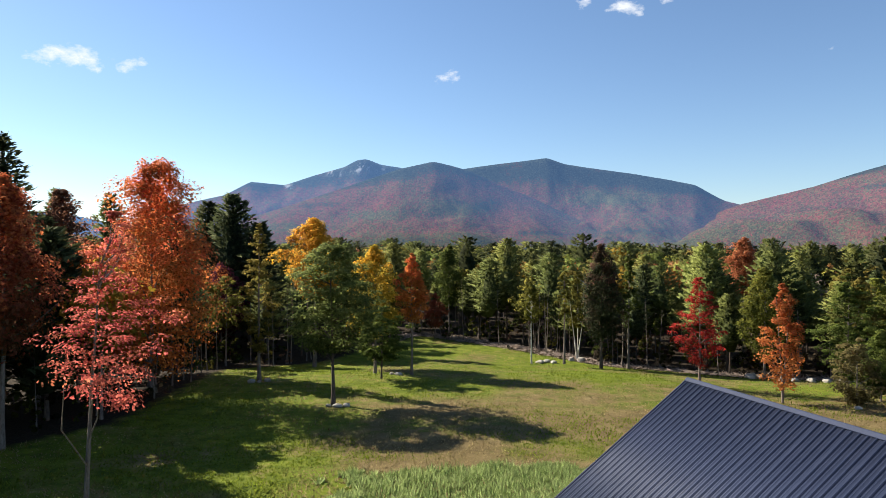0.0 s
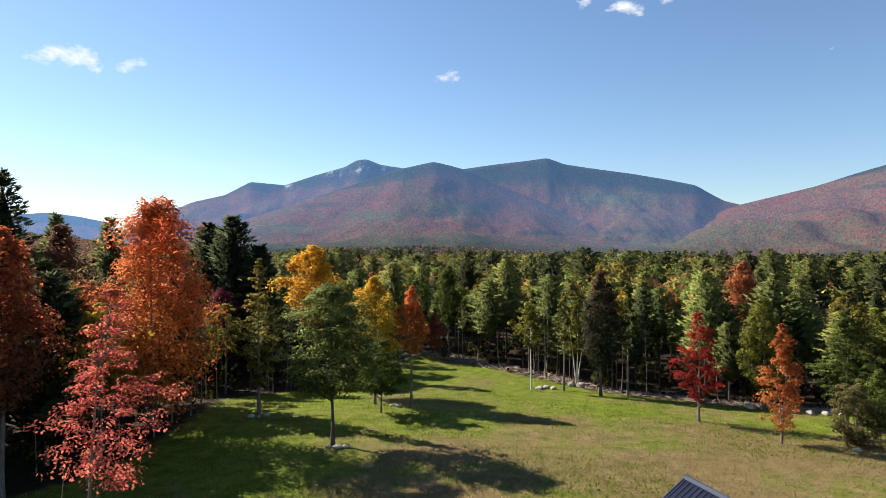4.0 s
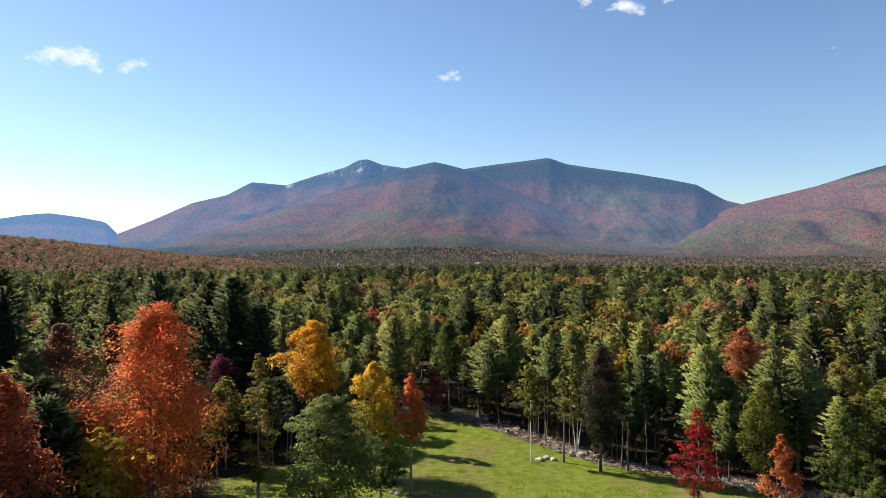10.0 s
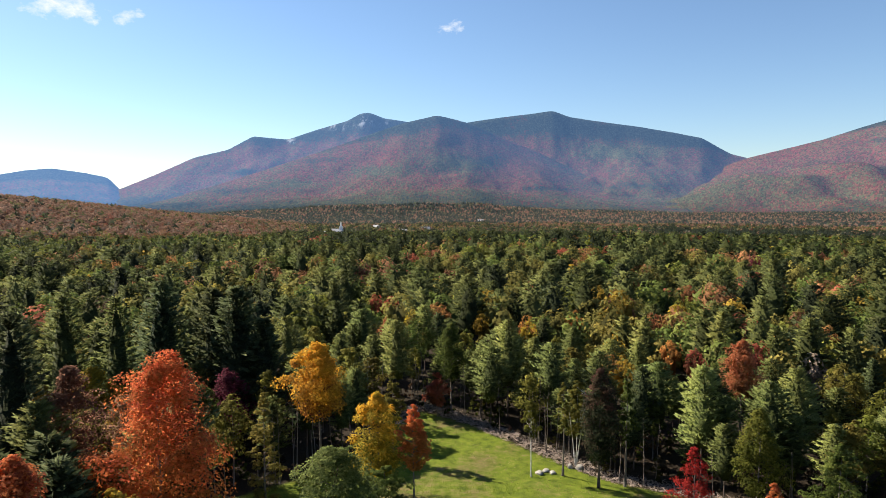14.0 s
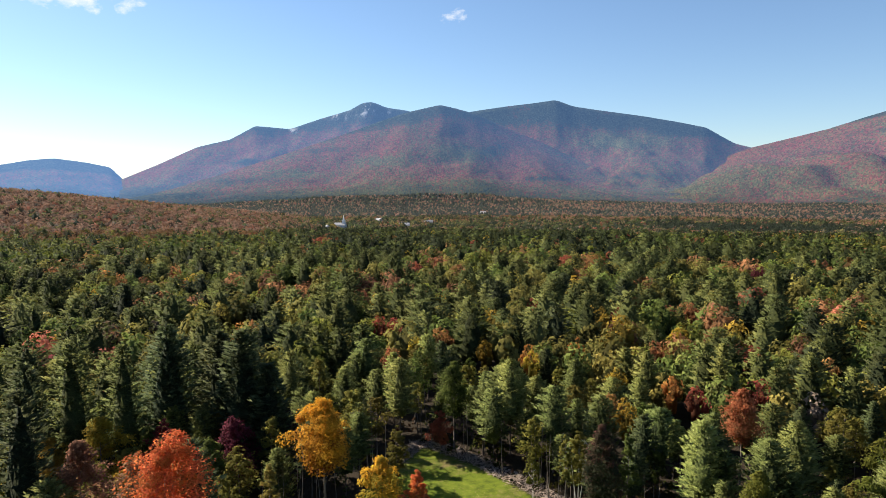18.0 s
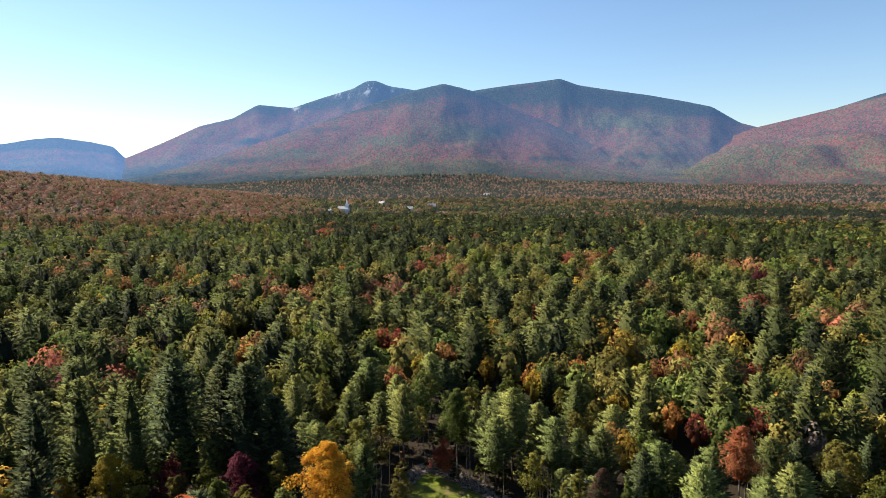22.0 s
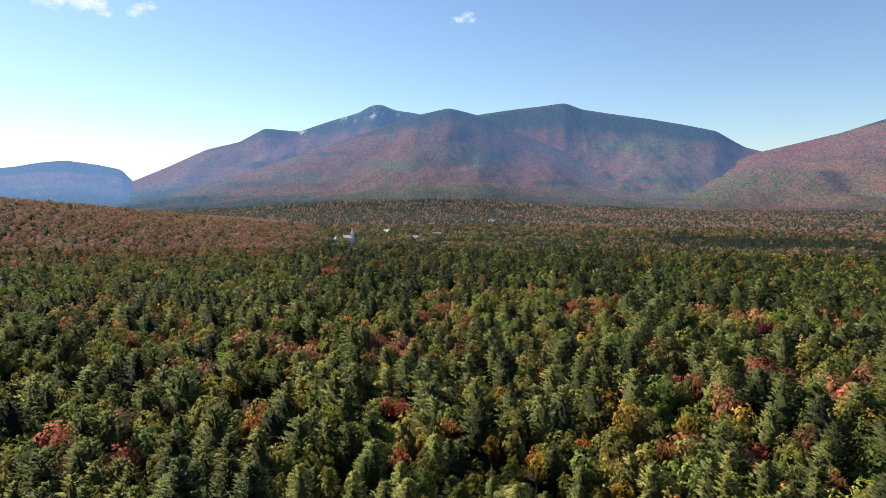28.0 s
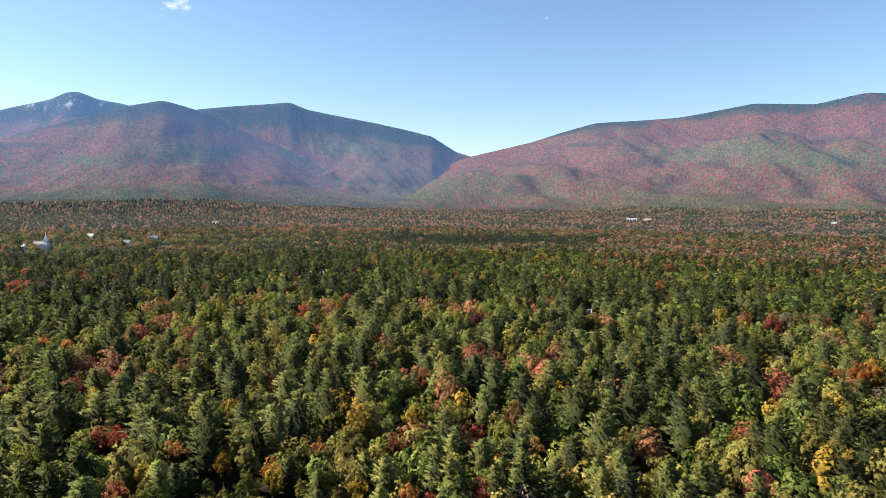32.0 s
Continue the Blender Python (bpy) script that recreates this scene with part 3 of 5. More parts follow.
def mountain(name, label, crest, radius, foot, seed, mat, power=1.5, spur=30.0, pines=0.2, cap=0.75, fresh=(), dark=(), scar=(), steps=70, cols=330):
    """A mountainside that climbs from its foot to a crest line given as bearing and height. cap: how far up the
    conifers begin; fresh, dark and scar: stands of green hardwoods, conifers and bare rock as bearing, height, widths."""
    az0, az1 = crest[0][0], crest[-1][0]
    az = np.linspace(az0, az1, cols)
    h = np.interp(az, [c[0] for c in crest], [c[1] for c in crest])
    k = np.hanning(9)
    h = np.convolve(np.pad(h, 4, "edge"), k / k.sum(), "valid")
    s = np.concatenate([np.linspace(0, 1, steps), [1.03, 1.08]])
    rng = np.random.default_rng(seed)
    A, T = np.meshgrid(az, s, indexing="ij")
    H = h[:, None]
    r = foot + (radius - foot) * T
    x, y = r * np.sin(np.radians(A)), r * np.cos(np.radians(A))
    big, small = np.zeros(A.size), np.zeros(A.size)
    for q, (px, py) in enumerate(zip(x.ravel(), y.ravel())):
        big[q] = noise.fractal((px / 620 + 0.3 * seed, py / 950, seed), 1.0, 2.0, 3)
        small[q] = noise.fractal((px / 190, py / 260, seed + 5.0), 0.9, 2.1, 3)
    big, small = big.reshape(A.shape), small.reshape(A.shape)
    rough = big * 1.3 + small * 0.4
    fine = rng.normal(size=A.shape) * 0.4
    up = np.where(T <= 1, T ** power, 1 - (T - 1) * 3)
    z = -22 + (H + 22) * up + spur * (H + 60) / 500 * rough * np.clip(T * T * (1 - T) * 6.75, 0, 1) + fine * np.clip(T * 3, 0, 1)
    SLOPES.append((az0, az1, foot, radius, z[:, :steps]))
    v = np.stack([x, y, z], -1).reshape(-1, 3)
    m = len(s)
    i, j = np.meshgrid(np.arange(cols - 1), np.arange(m - 1), indexing="ij")
    p = i * m + j
    tri = np.concatenate([np.stack([p, p + m, p + 1], -1).reshape(-1, 3), np.stack([p + 1, p + m, p + m + 1], -1).reshape(-1, 3)])
    me = soup(name, v, tri, mat, smooth=True)
    bed = lambda spots: np.clip(sum((g * np.exp(-((A - a) / wa) ** 2 - ((z - c) / wc) ** 2) for a, c, wa, wc, g in spots), np.zeros(A.shape)), 0, 1.2)
    con = pines + 0.75 * smooth(cap - 0.1, cap + 0.12, z / np.maximum(0.6 * H + 0.4 * h.max(), 60) + 0.1 * big) + 0.3 * small + bed(dark)
    con = con + 0.32 * smooth(110, -5, z) * smooth(16, 4, A) + 0.25 * smooth(60, -10, z)
    green = 0.3 + bed(fresh) + 0.35 * big + 0.3 * smooth(170, 10, z)
    cover = np.stack([con, green, bed(scar), np.ones(A.shape)], -1).reshape(-1, 4).astype(np.float32)
    me.attributes.new("cover", "FLOAT_COLOR", "POINT").data.foreach_set("color", cover.ravel())
    upright = np.stack([np.radians(A) * radius, z + 0.12 * (r - foot), 0 * z + 50 * seed], -1).reshape(-1, 3).astype(np.float32)
    me.attributes.new("upright", "FLOAT_VECTOR", "POINT").data.foreach_set("vector", upright.ravel())
    ob = new(name, me)
    tagged(ob, label, "mountain", kind="structure")
    return ob


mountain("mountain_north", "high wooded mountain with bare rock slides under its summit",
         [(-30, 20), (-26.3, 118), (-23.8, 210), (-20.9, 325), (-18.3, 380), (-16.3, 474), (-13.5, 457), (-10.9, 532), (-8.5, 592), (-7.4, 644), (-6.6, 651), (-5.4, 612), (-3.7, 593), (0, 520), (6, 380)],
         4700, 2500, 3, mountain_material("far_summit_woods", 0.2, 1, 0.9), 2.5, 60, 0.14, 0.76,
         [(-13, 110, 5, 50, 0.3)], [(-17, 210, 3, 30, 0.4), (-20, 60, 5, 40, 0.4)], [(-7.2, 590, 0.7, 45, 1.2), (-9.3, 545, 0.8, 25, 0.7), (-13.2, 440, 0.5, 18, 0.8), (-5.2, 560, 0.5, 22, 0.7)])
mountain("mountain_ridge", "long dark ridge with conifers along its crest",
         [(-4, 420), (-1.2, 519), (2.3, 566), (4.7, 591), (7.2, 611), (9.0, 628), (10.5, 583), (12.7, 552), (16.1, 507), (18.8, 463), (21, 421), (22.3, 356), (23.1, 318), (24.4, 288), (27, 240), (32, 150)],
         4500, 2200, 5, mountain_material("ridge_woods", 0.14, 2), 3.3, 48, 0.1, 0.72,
         [(14, 330, 4, 60, 0.5)], [(20, 400, 2.5, 35, 0.5), (17, 110, 5, 22, 0.4)], [(11.5, 520, 0.5, 12, 0.5), (12.8, 470, 0.4, 10, 0.5)])
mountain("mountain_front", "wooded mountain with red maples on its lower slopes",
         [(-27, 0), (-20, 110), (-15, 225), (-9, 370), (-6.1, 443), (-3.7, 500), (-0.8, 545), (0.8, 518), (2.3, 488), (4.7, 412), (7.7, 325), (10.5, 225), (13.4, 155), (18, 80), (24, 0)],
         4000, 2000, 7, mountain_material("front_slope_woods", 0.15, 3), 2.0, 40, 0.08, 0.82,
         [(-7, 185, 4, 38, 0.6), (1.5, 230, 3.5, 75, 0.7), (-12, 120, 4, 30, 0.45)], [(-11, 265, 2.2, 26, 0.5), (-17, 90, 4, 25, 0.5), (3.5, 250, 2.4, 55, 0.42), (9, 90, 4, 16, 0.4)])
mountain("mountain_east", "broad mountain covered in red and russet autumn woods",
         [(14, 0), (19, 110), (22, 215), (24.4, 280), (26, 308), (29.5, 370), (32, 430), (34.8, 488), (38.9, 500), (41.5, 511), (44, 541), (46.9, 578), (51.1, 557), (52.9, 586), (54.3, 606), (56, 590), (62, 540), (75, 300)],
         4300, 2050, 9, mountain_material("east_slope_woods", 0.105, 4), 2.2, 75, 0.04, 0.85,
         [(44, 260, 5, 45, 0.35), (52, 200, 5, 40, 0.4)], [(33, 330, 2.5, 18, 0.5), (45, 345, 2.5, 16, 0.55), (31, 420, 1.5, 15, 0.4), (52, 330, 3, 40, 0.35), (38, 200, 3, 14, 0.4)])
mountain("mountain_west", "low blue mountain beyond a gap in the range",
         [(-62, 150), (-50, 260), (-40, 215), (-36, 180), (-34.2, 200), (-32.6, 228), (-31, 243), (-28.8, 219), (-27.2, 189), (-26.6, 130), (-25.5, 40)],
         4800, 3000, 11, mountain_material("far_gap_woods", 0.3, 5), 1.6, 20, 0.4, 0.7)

# ---- clouds ----


def cloud_material():
    m, n, l, b = material("cloud_vapour", 1.0, 0.0)
    tc = n.new("ShaderNodeTexCoord")
    f = noise_tex(n, l, coords(n, l, (0.009, 0.009, 0.014)), 1.0, 6, 0.62)
    att = n.new("ShaderNodeAttribute")
    att.attribute_name = "tint"
    a = math_node(n, l, "ADD", f, math_node(n, l, "MULTIPLY_ADD", att.outputs["Fac"], 0.75))
    a.node.inputs[1].links[0].from_node.inputs[2].default_value = -0.75
    cut = n.new("ShaderNodeMapRange")
    cut.inputs[1].default_value, cut.inputs[2].default_value, cut.inputs[4].default_value = 0.22, 0.5, 0.92
    l.new(a, cut.inputs[0])
    # White emission stands in for sunlight on the vapour.
    em, tr, mx = n.new("ShaderNodeEmission"), n.new("ShaderNodeBsdfTransparent"), n.new("ShaderNodeMixShader")
    em.inputs["Color"].default_value = (0.93, 0.96, 1.0, 1)
    em.inputs["Strength"].default_value = 0.47
    l.new(cut.outputs[0], mx.inputs[0])
    l.new(tr.outputs[0], mx.inputs[1])
    l.new(em.outputs[0], mx.inputs[2])
    l.new(mx.outputs[0], n["Material Output"].inputs["Surface"])
    return m


CLOUD = cloud_material()


def cloud(az, rise, wide, high, dense, label):
    """A small far cloud: a bowed sheet of vapour that thins out to its rim."""
    n, R = 24, 4600.0
    u, w = np.meshgrid(np.linspace(-1, 1, n), np.linspace(-1, 1, n), indexing="ij")
    a = np.radians(az) + u * np.radians(wide) / 2
    z = 13 + R * rise + w * R * np.radians(high) / 2
    rr = R - 60 * (1 - u * u) * (1 - w * w)
    v = np.stack([rr * np.sin(a), rr * np.cos(a), z], -1).reshape(-1, 3)
    i, j = np.meshgrid(np.arange(n - 1), np.arange(n - 1), indexing="ij")
    p = i * n + j
    tri = np.concatenate([np.stack([p, p + n, p + 1], -1).reshape(-1, 3), np.stack([p + 1, p + n, p + n + 1], -1).reshape(-1, 3)])
    fade = np.clip(1 - np.sqrt(u * u + (w - 0.15 * np.sin(5 * u + az)) ** 2), 0, 1).reshape(-1, 1) ** 0.7 * dense
    ob = new("cloud", soup("cloud", v, tri, CLOUD, np.repeat(fade, 3, 1), True))
    ob.visible_shadow = False
    tagged(ob, label, "cloud", "fair-weather clouds", "structure")


cloud(-29.6, 0.252, 9.8, 3.3, 1.0, "small white cloud with ragged edges in blue sky")
cloud(-25.5, 0.250, 4.6, 2.7, 0.95, "small white puff of cloud beside a larger one")
cloud(0.3, 0.257, 5.8, 2.2, 0.95, "thin white wisp of cloud over the mountains")
cloud(15.6, 0.349, 6.0, 2.7, 1.0, "small white cloud high in blue sky")
cloud(19.2, 0.361, 5.6, 2.3, 0.95, "small white cloud high in blue sky")
cloud(12.3, 0.366, 4.6, 2.0, 0.9, "small white cloud high in blue sky")
cloud(28.2, 0.250, 2.4, 1.0, 0.55, "faint wisp of cloud almost lost in the blue")
cloud(30.6, 0.260, 2.0, 1.0, 0.55, "faint wisp of cloud almost lost in the blue")

# ---- the house with the steel roof ----


def part(name, mesh, parent, label="", m=None):
    """One mesh as a part of a thing."""
    ob = new(name, mesh)
    ob.parent = parent
    if m is not None:
        ob.matrix_basis = m
    if label:
        tagged(ob, label)
    return ob


def prism(name, profile, depth, mat):
    """A closed outline in x and z, drawn out along y."""
    bm = bmesh.new()
    a = [bm.verts.new((x, 0, z)) for x, z in profile]
    b = [bm.verts.new((x, depth, z)) for x, z in profile]
    bm.faces.new(a)
    bm.faces.new(b[::-1])
    for i in range(len(a)):
        j = (i + 1) % len(a)
        bm.faces.new((a[j], a[i], b[i], b[j]))
    bmesh.ops.recalc_face_normals(bm, faces=bm.faces)
    me = bpy.data.meshes.new(name)
    bm.to_mesh(me)
    bm.free()
    me.materials.append(mat)
    return me


def build_house():
    """x runs down the slope that is seen, y along the ridge away from the gable end, z up from the ground."""
    apex = Vector((8.46, 22.7, 8.52))
    along = Vector((0.285, -0.9585, 0)).normalized()
    across = Vector((-along.y, along.x, 0)) * -1
    base = float(land(apex.x, apex.y))
    m = Matrix((across.to_4d(), along.to_4d(), Vector((0, 0, 1, 0)), Vector((0, 0, 0, 1)))).transposed()
    m[0][3], m[1][3], m[2][3] = apex.x, apex.y, base
    house = new("house")
    house.matrix_world = m
    tagged(house, "house with a dark blue ribbed steel roof beside the meadow", "house")
    top, pitch, span, length = apex.z - base, radians(35.5), 5.6, 13.72
    drop = span * math.tan(pitch)
    eave = top - drop
    # gable body
    part("wall", prism("wall", [(-span + 0.5, 0), (span - 0.5, 0), (span - 0.5, eave + 0.1), (0, top - 0.35), (-span + 0.5, eave + 0.1)], length - 0.6, SIDING), house, "brown wood-sided gable wall", pose(0, 0.3, 0))
    # roof panels of four ribs each
    cover, pitch_rib, slope = 0.9144, 0.2286, span / math.cos(pitch)
    prof = [(0, 0.0)]
    for k in range(4):
        c = (k + 0.5) * pitch_rib
        prof += [(c - 0.03, 0), (c - 0.016, 0.034), (c + 0.016, 0.034), (c + 0.03, 0)]
        prof += [(c + 0.085, 0.0), (c + 0.09, 0.004), (c + 0.098, 0.004), (c + 0.103, 0.0)]
    prof.append((cover, 0.0))
    vs = [(0.0, y, z) for y, z in prof] + [(slope, y, z) for y, z in prof] + [(0.0, y, z - 0.02) for y, z in prof] + [(slope, y, z - 0.02) for y, z in prof]
    k = len(prof)
    tri = []
    for a, b, flip in ((0, k, 0), (2 * k, 3 * k, 1), (k, 3 * k, 0), (0, 2 * k, 1)):
        for i in range(k - 1):
            q = [(a + i, b + i, a + i + 1), (a + i + 1, b + i, b + i + 1)]
            tri += [t[::-1] for t in q] if flip else q
    panel = soup("roof_panel", vs, tri, STEEL_ROOF)
    for side in (1, -1):
        for i in range(int(length / cover)):
            turn = Matrix.Translation((0, i * cover if side > 0 else (i + 1) * cover, top)) @ (Matrix.Identity(4) if side > 0 else Matrix.Rotation(math.pi, 4, "Z")) @ Matrix.Rotation(pitch, 4, "Y")
            part("roof_panel", panel, house, "", turn)
    # ridge cap and gable trim
    t = math.tan(pitch)
    w = 0.12
    cap = prism("ridge_cap", [(-w, -w * t + 0.034), (-w, -w * t + 0.05), (-0.03, 0.055), (0.03, 0.055), (w, -w * t + 0.05), (w, -w * t + 0.034), (0, 0.03)], length + 0.06, STEEL_ROOF)
    part("ridge_cap", cap, house, "folded dark blue ridge cap", pose(0, -0.04, top))
    for y in (-0.05, length - 0.01):
        rake = prism("gable_trim", [(-span, eave - 0.16), (0, top - 0.16), (span, eave - 0.16), (span, eave + 0.035), (0, top + 0.035), (-span, eave + 0.035)], 0.05, STEEL_ROOF)
        part("gable_trim", rake, house, "dark blue gable edge trim", pose(0, y, 0))
    for x in (-span, span - 0.12):
        part("eave_board", prism("eave_board", [(x, eave - 0.22), (x + 0.12, eave - 0.22), (x + 0.12, eave - 0.03), (x, eave - 0.03)], length, WHITE_PAINT), house, "white eave board", pose(0, 0, 0))
    return house


build_house()

# ---- single trees round the meadow ----
HEROES = []


def tree(name, label, group, x, y, h, w, low, leaves, size, colours, seed, bark=BARK, r0=None, lean=0.0, sparse=0.0, stems=1, taper=0.6, stem_lean=None, shift=0.0, per=42):
    """A broad-leaved tree: trunk, limbs and crown."""
    rng = np.random.default_rng(seed)
    top = new(name)
    top.matrix_world = pose(x, y, float(land(x, y)) - 0.1, 0, 0, 0)
    tagged(top, label, "tree", group)
    r0 = r0 or h * 0.0105 + 0.02
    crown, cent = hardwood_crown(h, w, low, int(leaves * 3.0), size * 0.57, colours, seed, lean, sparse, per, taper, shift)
    for k in range(stems):
        ln = (lean if stem_lean is None else stem_lean) + (0 if stems == 1 else (k - (stems - 1) / 2) * 0.13)
        tb, pts = trunk_tube(h * 0.88, r0 * (1 if stems == 1 else 0.7), seed + k, ln)
        part("trunk", soup("trunk", tb[0], tb[1], bark, smooth=True), top)
    pick = cent[rng.permutation(len(cent))[:min(len(cent), 26)]]
    for k, e in enumerate(pick[:14]):
        lv, lt, _ = limb_tubes(pts, [e], r0 * 0.36, seed + k)
        part("limb", soup("limb", lv, lt, bark, smooth=True), top)
    part("crown", soup("crown", *crown[:2], LEAF, crown[2]), top)
    HEROES.append((x, y, w * 0.5))
    return top


def pine_tree(label, group, x, y, h, w, low, seed, colours=PINE, whorls=24, per=7, pairs=8, length=0.72):
    top = new("pine_tree")
    top.matrix_world = pose(x, y, float(land(x, y)) - 0.1)
    tagged(top, label, "tree", group)
    tb, _ = trunk_tube(h * 0.97, h * 0.0115, seed, 0, 0.008)
    part("trunk", soup("trunk", tb[0], tb[1], BARK_DARK, smooth=True), top)
    c = plumed_crown(h, w, low, int(whorls * per * 0.8), 20, length * 1.0, colours, seed, 0.52)
    part("crown", soup("crown", c[0], c[1], NEEDLE, c[2]), top)
    HEROES.append((x, y, w * 0.45))
    return top


G = "trees round the meadow"
tree("maple_tree", "slender young maple with pink-red leaves on bare grey limbs", G, -15.6, 28.5, 14.4, 6.4, 0.39, 2300, 0.135, PINK, 11, stem_lean=0.05, taper=0.7, lean=0.02, shift=1.15, sparse=1.0, r0=0.14)
tree("maple_tree", "large maple in full orange autumn leaf", G, -25.6, 57.6, 21.0, 12.0, 0.12, 9000, 0.26, ORANGE, 12, taper=0.5, per=130, sparse=0.15)
tree("maple_tree", "maple with deep red and orange leaves at the wood's edge", G, -28.2, 42, 17.3, 7.4, 0.36, 5200, 0.25, WINE, 13)
tree("maple_tree", "maple with russet leaves among dark pines", G, -36, 62, 18.2, 7.5, 0.2, 3600, 0.28, RUSSET, 14)
tree("poplar_tree", "slim poplar with thin yellow-green leaves", G, -17.9, 64.2, 15.6, 4.4, 0.2, 1900, 0.21, [(0.14, 0.12, 0.03), (0.3, 0.24, 0.06), (0.34, 0.27, 0.07)], 15, sparse=0.8, taper=0.8)
tree("maple_tree", "golden yellow maple behind the green oak", G, -15.8, 81, 18.0, 7.8, 0.5, 5200, 0.28, GOLD, 16, taper=0.5, per=100)
tree("oak_tree", "green oak with a straight dark trunk on the meadow", G, -9.1, 54.6, 13.4, 9.4, 0.34, 5600, 0.23, OAK, 17, bark=BARK_DARK, r0=0.18, taper=0.45, sparse=0.9)
tree("oak_tree", "small dark green oak with low spreading boughs", G, -6.1, 65.5, 7.2, 6.4, 0.26, 2200, 0.24, GREEN, 18, bark=BARK_DARK, taper=0.4, sparse=1.0)
tree("maple_tree", "yellow and green maple beside an orange one", G, -7.3, 71, 13.6, 6.4, 0.3, 4200, 0.24, SUNNY, 19, per=90)
tree("maple_tree", "orange maple on a tall bare trunk", G, -3.3, 69.3, 12.8, 4.4, 0.45, 1700, 0.24, ORANGE, 20, sparse=0.4)
tree("birch_tree", "thin white birch with a small yellow-green crown", G, 11.3, 83.8, 10.2, 2.8, 0.55, 750, 0.21, LIME, 21, bark=BARK_WHITE, r0=0.1)
tree("birch_tree", "white-stemmed birch with several leaning stems", G, 17.9, 87.6, 11.8, 4.3, 0.4, 1300, 0.25, OLIVE, 22, bark=BARK_WHITE, stems=3, sparse=0.6)
tree("poplar_tree", "slim tree with sparse yellowing leaves", G, 15.5, 84.2, 12.6, 2.6, 0.45, 800, 0.24, OLIVE, 23, sparse=0.6)
tree("maple_tree", "dark purple-leaved maple on the meadow's edge", G, 19.3, 80.3, 15.0, 5.8, 0.26, 3800, 0.25, PURPLE, 24, bark=BARK_DARK, taper=0.55)
tree("poplar_tree", "slim green tree near a dark maple", G, 22.8, 81, 14.5, 2.9, 0.35, 1000, 0.25, GREEN, 25)
tree("maple_tree", "crimson maple standing before the pines", G, 24.4, 62.6, 10.7, 5.0, 0.2, 1700, 0.18, CRIMSON, 26, taper=0.8, sparse=0.7)
tree("maple_tree", "orange maple with two pale stems", G, 28.4, 55, 10.0, 4.6, 0.12, 1700, 0.2, COPPER, 27, stems=2, taper=0.95, sparse=0.4)
tree("maple_tree", "green and yellow maple by the wood", G, 38.5, 62.5, 11, 6.0, 0.1, 2600, 0.24, GREEN, 28, sparse=0.9)
tree("bush", "rounded olive-green bush on the meadow", G, 34.3, 54.5, 5.8, 5.2, 0.06, 1500, 0.21, [(0.13, 0.115, 0.05), (0.21, 0.185, 0.075), (0.26, 0.225, 0.09)], 29, sparse=0.6)
tree("bush", "rounded green bush on the meadow", G, 37.3, 56, 6.0, 4.2, 0.1, 2400, 0.21, GREEN, 30)
tree("maple_tree", "yellow-green maple behind the orange one", G, 35.4, 72.5, 12.2, 5.6, 0.2, 2400, 0.26, LIME, 31)
tree("maple_tree", "brick-red maple crown among green pines", G, 42, 92, 17.0, 6.0, 0.55, 2600, 0.27, RED, 32)
tree("maple_tree", "green maple rising over the trees at the edge", G, 1.0, 111, 15.0, 6.4, 0.4, 2600, 0.29, GREEN, 33)
tree("maple_tree", "small red maple in the shade of the wood", G, -1.3, 108, 7.5, 5.0, 0.3, 1000, 0.26, RED, 34)
tree("maple_tree", "dark maroon maple behind a green one", G, -30.5, 90.5, 12.5, 7.0, 0.25, 2600, 0.27, MAROON, 35)
tree("maple_tree", "rounded fresh green maple in the wood's corner", G, -30.8, 82.5, 12.2, 6.6, 0.2, 3000, 0.26, GREEN, 36, per=80)
tree("maple_tree", "broad olive and yellow maple in the wood", G, -47.5, 87, 13.6, 8.5, 0.25, 3000, 0.28, AMBER, 37, per=80)
tree("maple_tree", "maroon maple among olive trees", G, -41.0, 91.5, 12.0, 5.0, 0.3, 1600, 0.27, MAROON, 38)
tree("poplar_tree", "slim yellow-olive tree on a bare stem", G, -7.2, 89.5, 12.0, 3.6, 0.4, 1300, 0.24, OLIVE, 39, sparse=0.5)
tree("maple_tree", "olive-yellow maple in the wood's corner", G, -52, 83, 12.0, 7.5, 0.25, 2200, 0.26, AMBER, 48, per=80)
tree("maple_tree", "dull yellow-green maple in the wood's corner", G, -44, 79, 11.0, 7.0, 0.25, 2200, 0.26, OLIVE, 49, per=80)
tree("maple_tree", "russet maple beside the orange one", G, -34.5, 70, 14.5, 6.0, 0.3, 1800, 0.26, RUSSET, 50)
pine_tree("tall dark white pine at the edge of the wood", G, -41.5, 62, 24.6, 8.0, 0.25, 41, SPRUCE)
# Pines left of the view are unseen, set tall to shade the meadow.
for k, (px, py, ph) in enumerate([(-29.5, 49, 15), (-33, 46, 17), (-32, 52, 16), (-35, 39, 21), (-38, 46, 17), (-36, 33, 20), (-41, 54, 15), (-30, 66, 13), (-41, 37, 22), (-39, 26, 20), (-43, 45, 18), (-37, 19, 19), (-58, 88, 22), (-28, 69, 17)]):
    # Mostly in spruce tints: the wood's shade is put into their needles.
    pine_tree("dark white pine in the shaded wood beside the meadow", G, px, py, ph, 8.2, 0.2, 60 + k, PINE if k % 4 == 3 else SPRUCE, 16, 7, 6, 0.95)
pine_tree("tall white pine over the hardwoods", G, -54, 92, 24.0, 8.0, 0.25, 42, PINE)
pine_tree("tall white pine over the hardwoods", G, -47, 93, 23.5, 7.5, 0.25, 43, PINE)
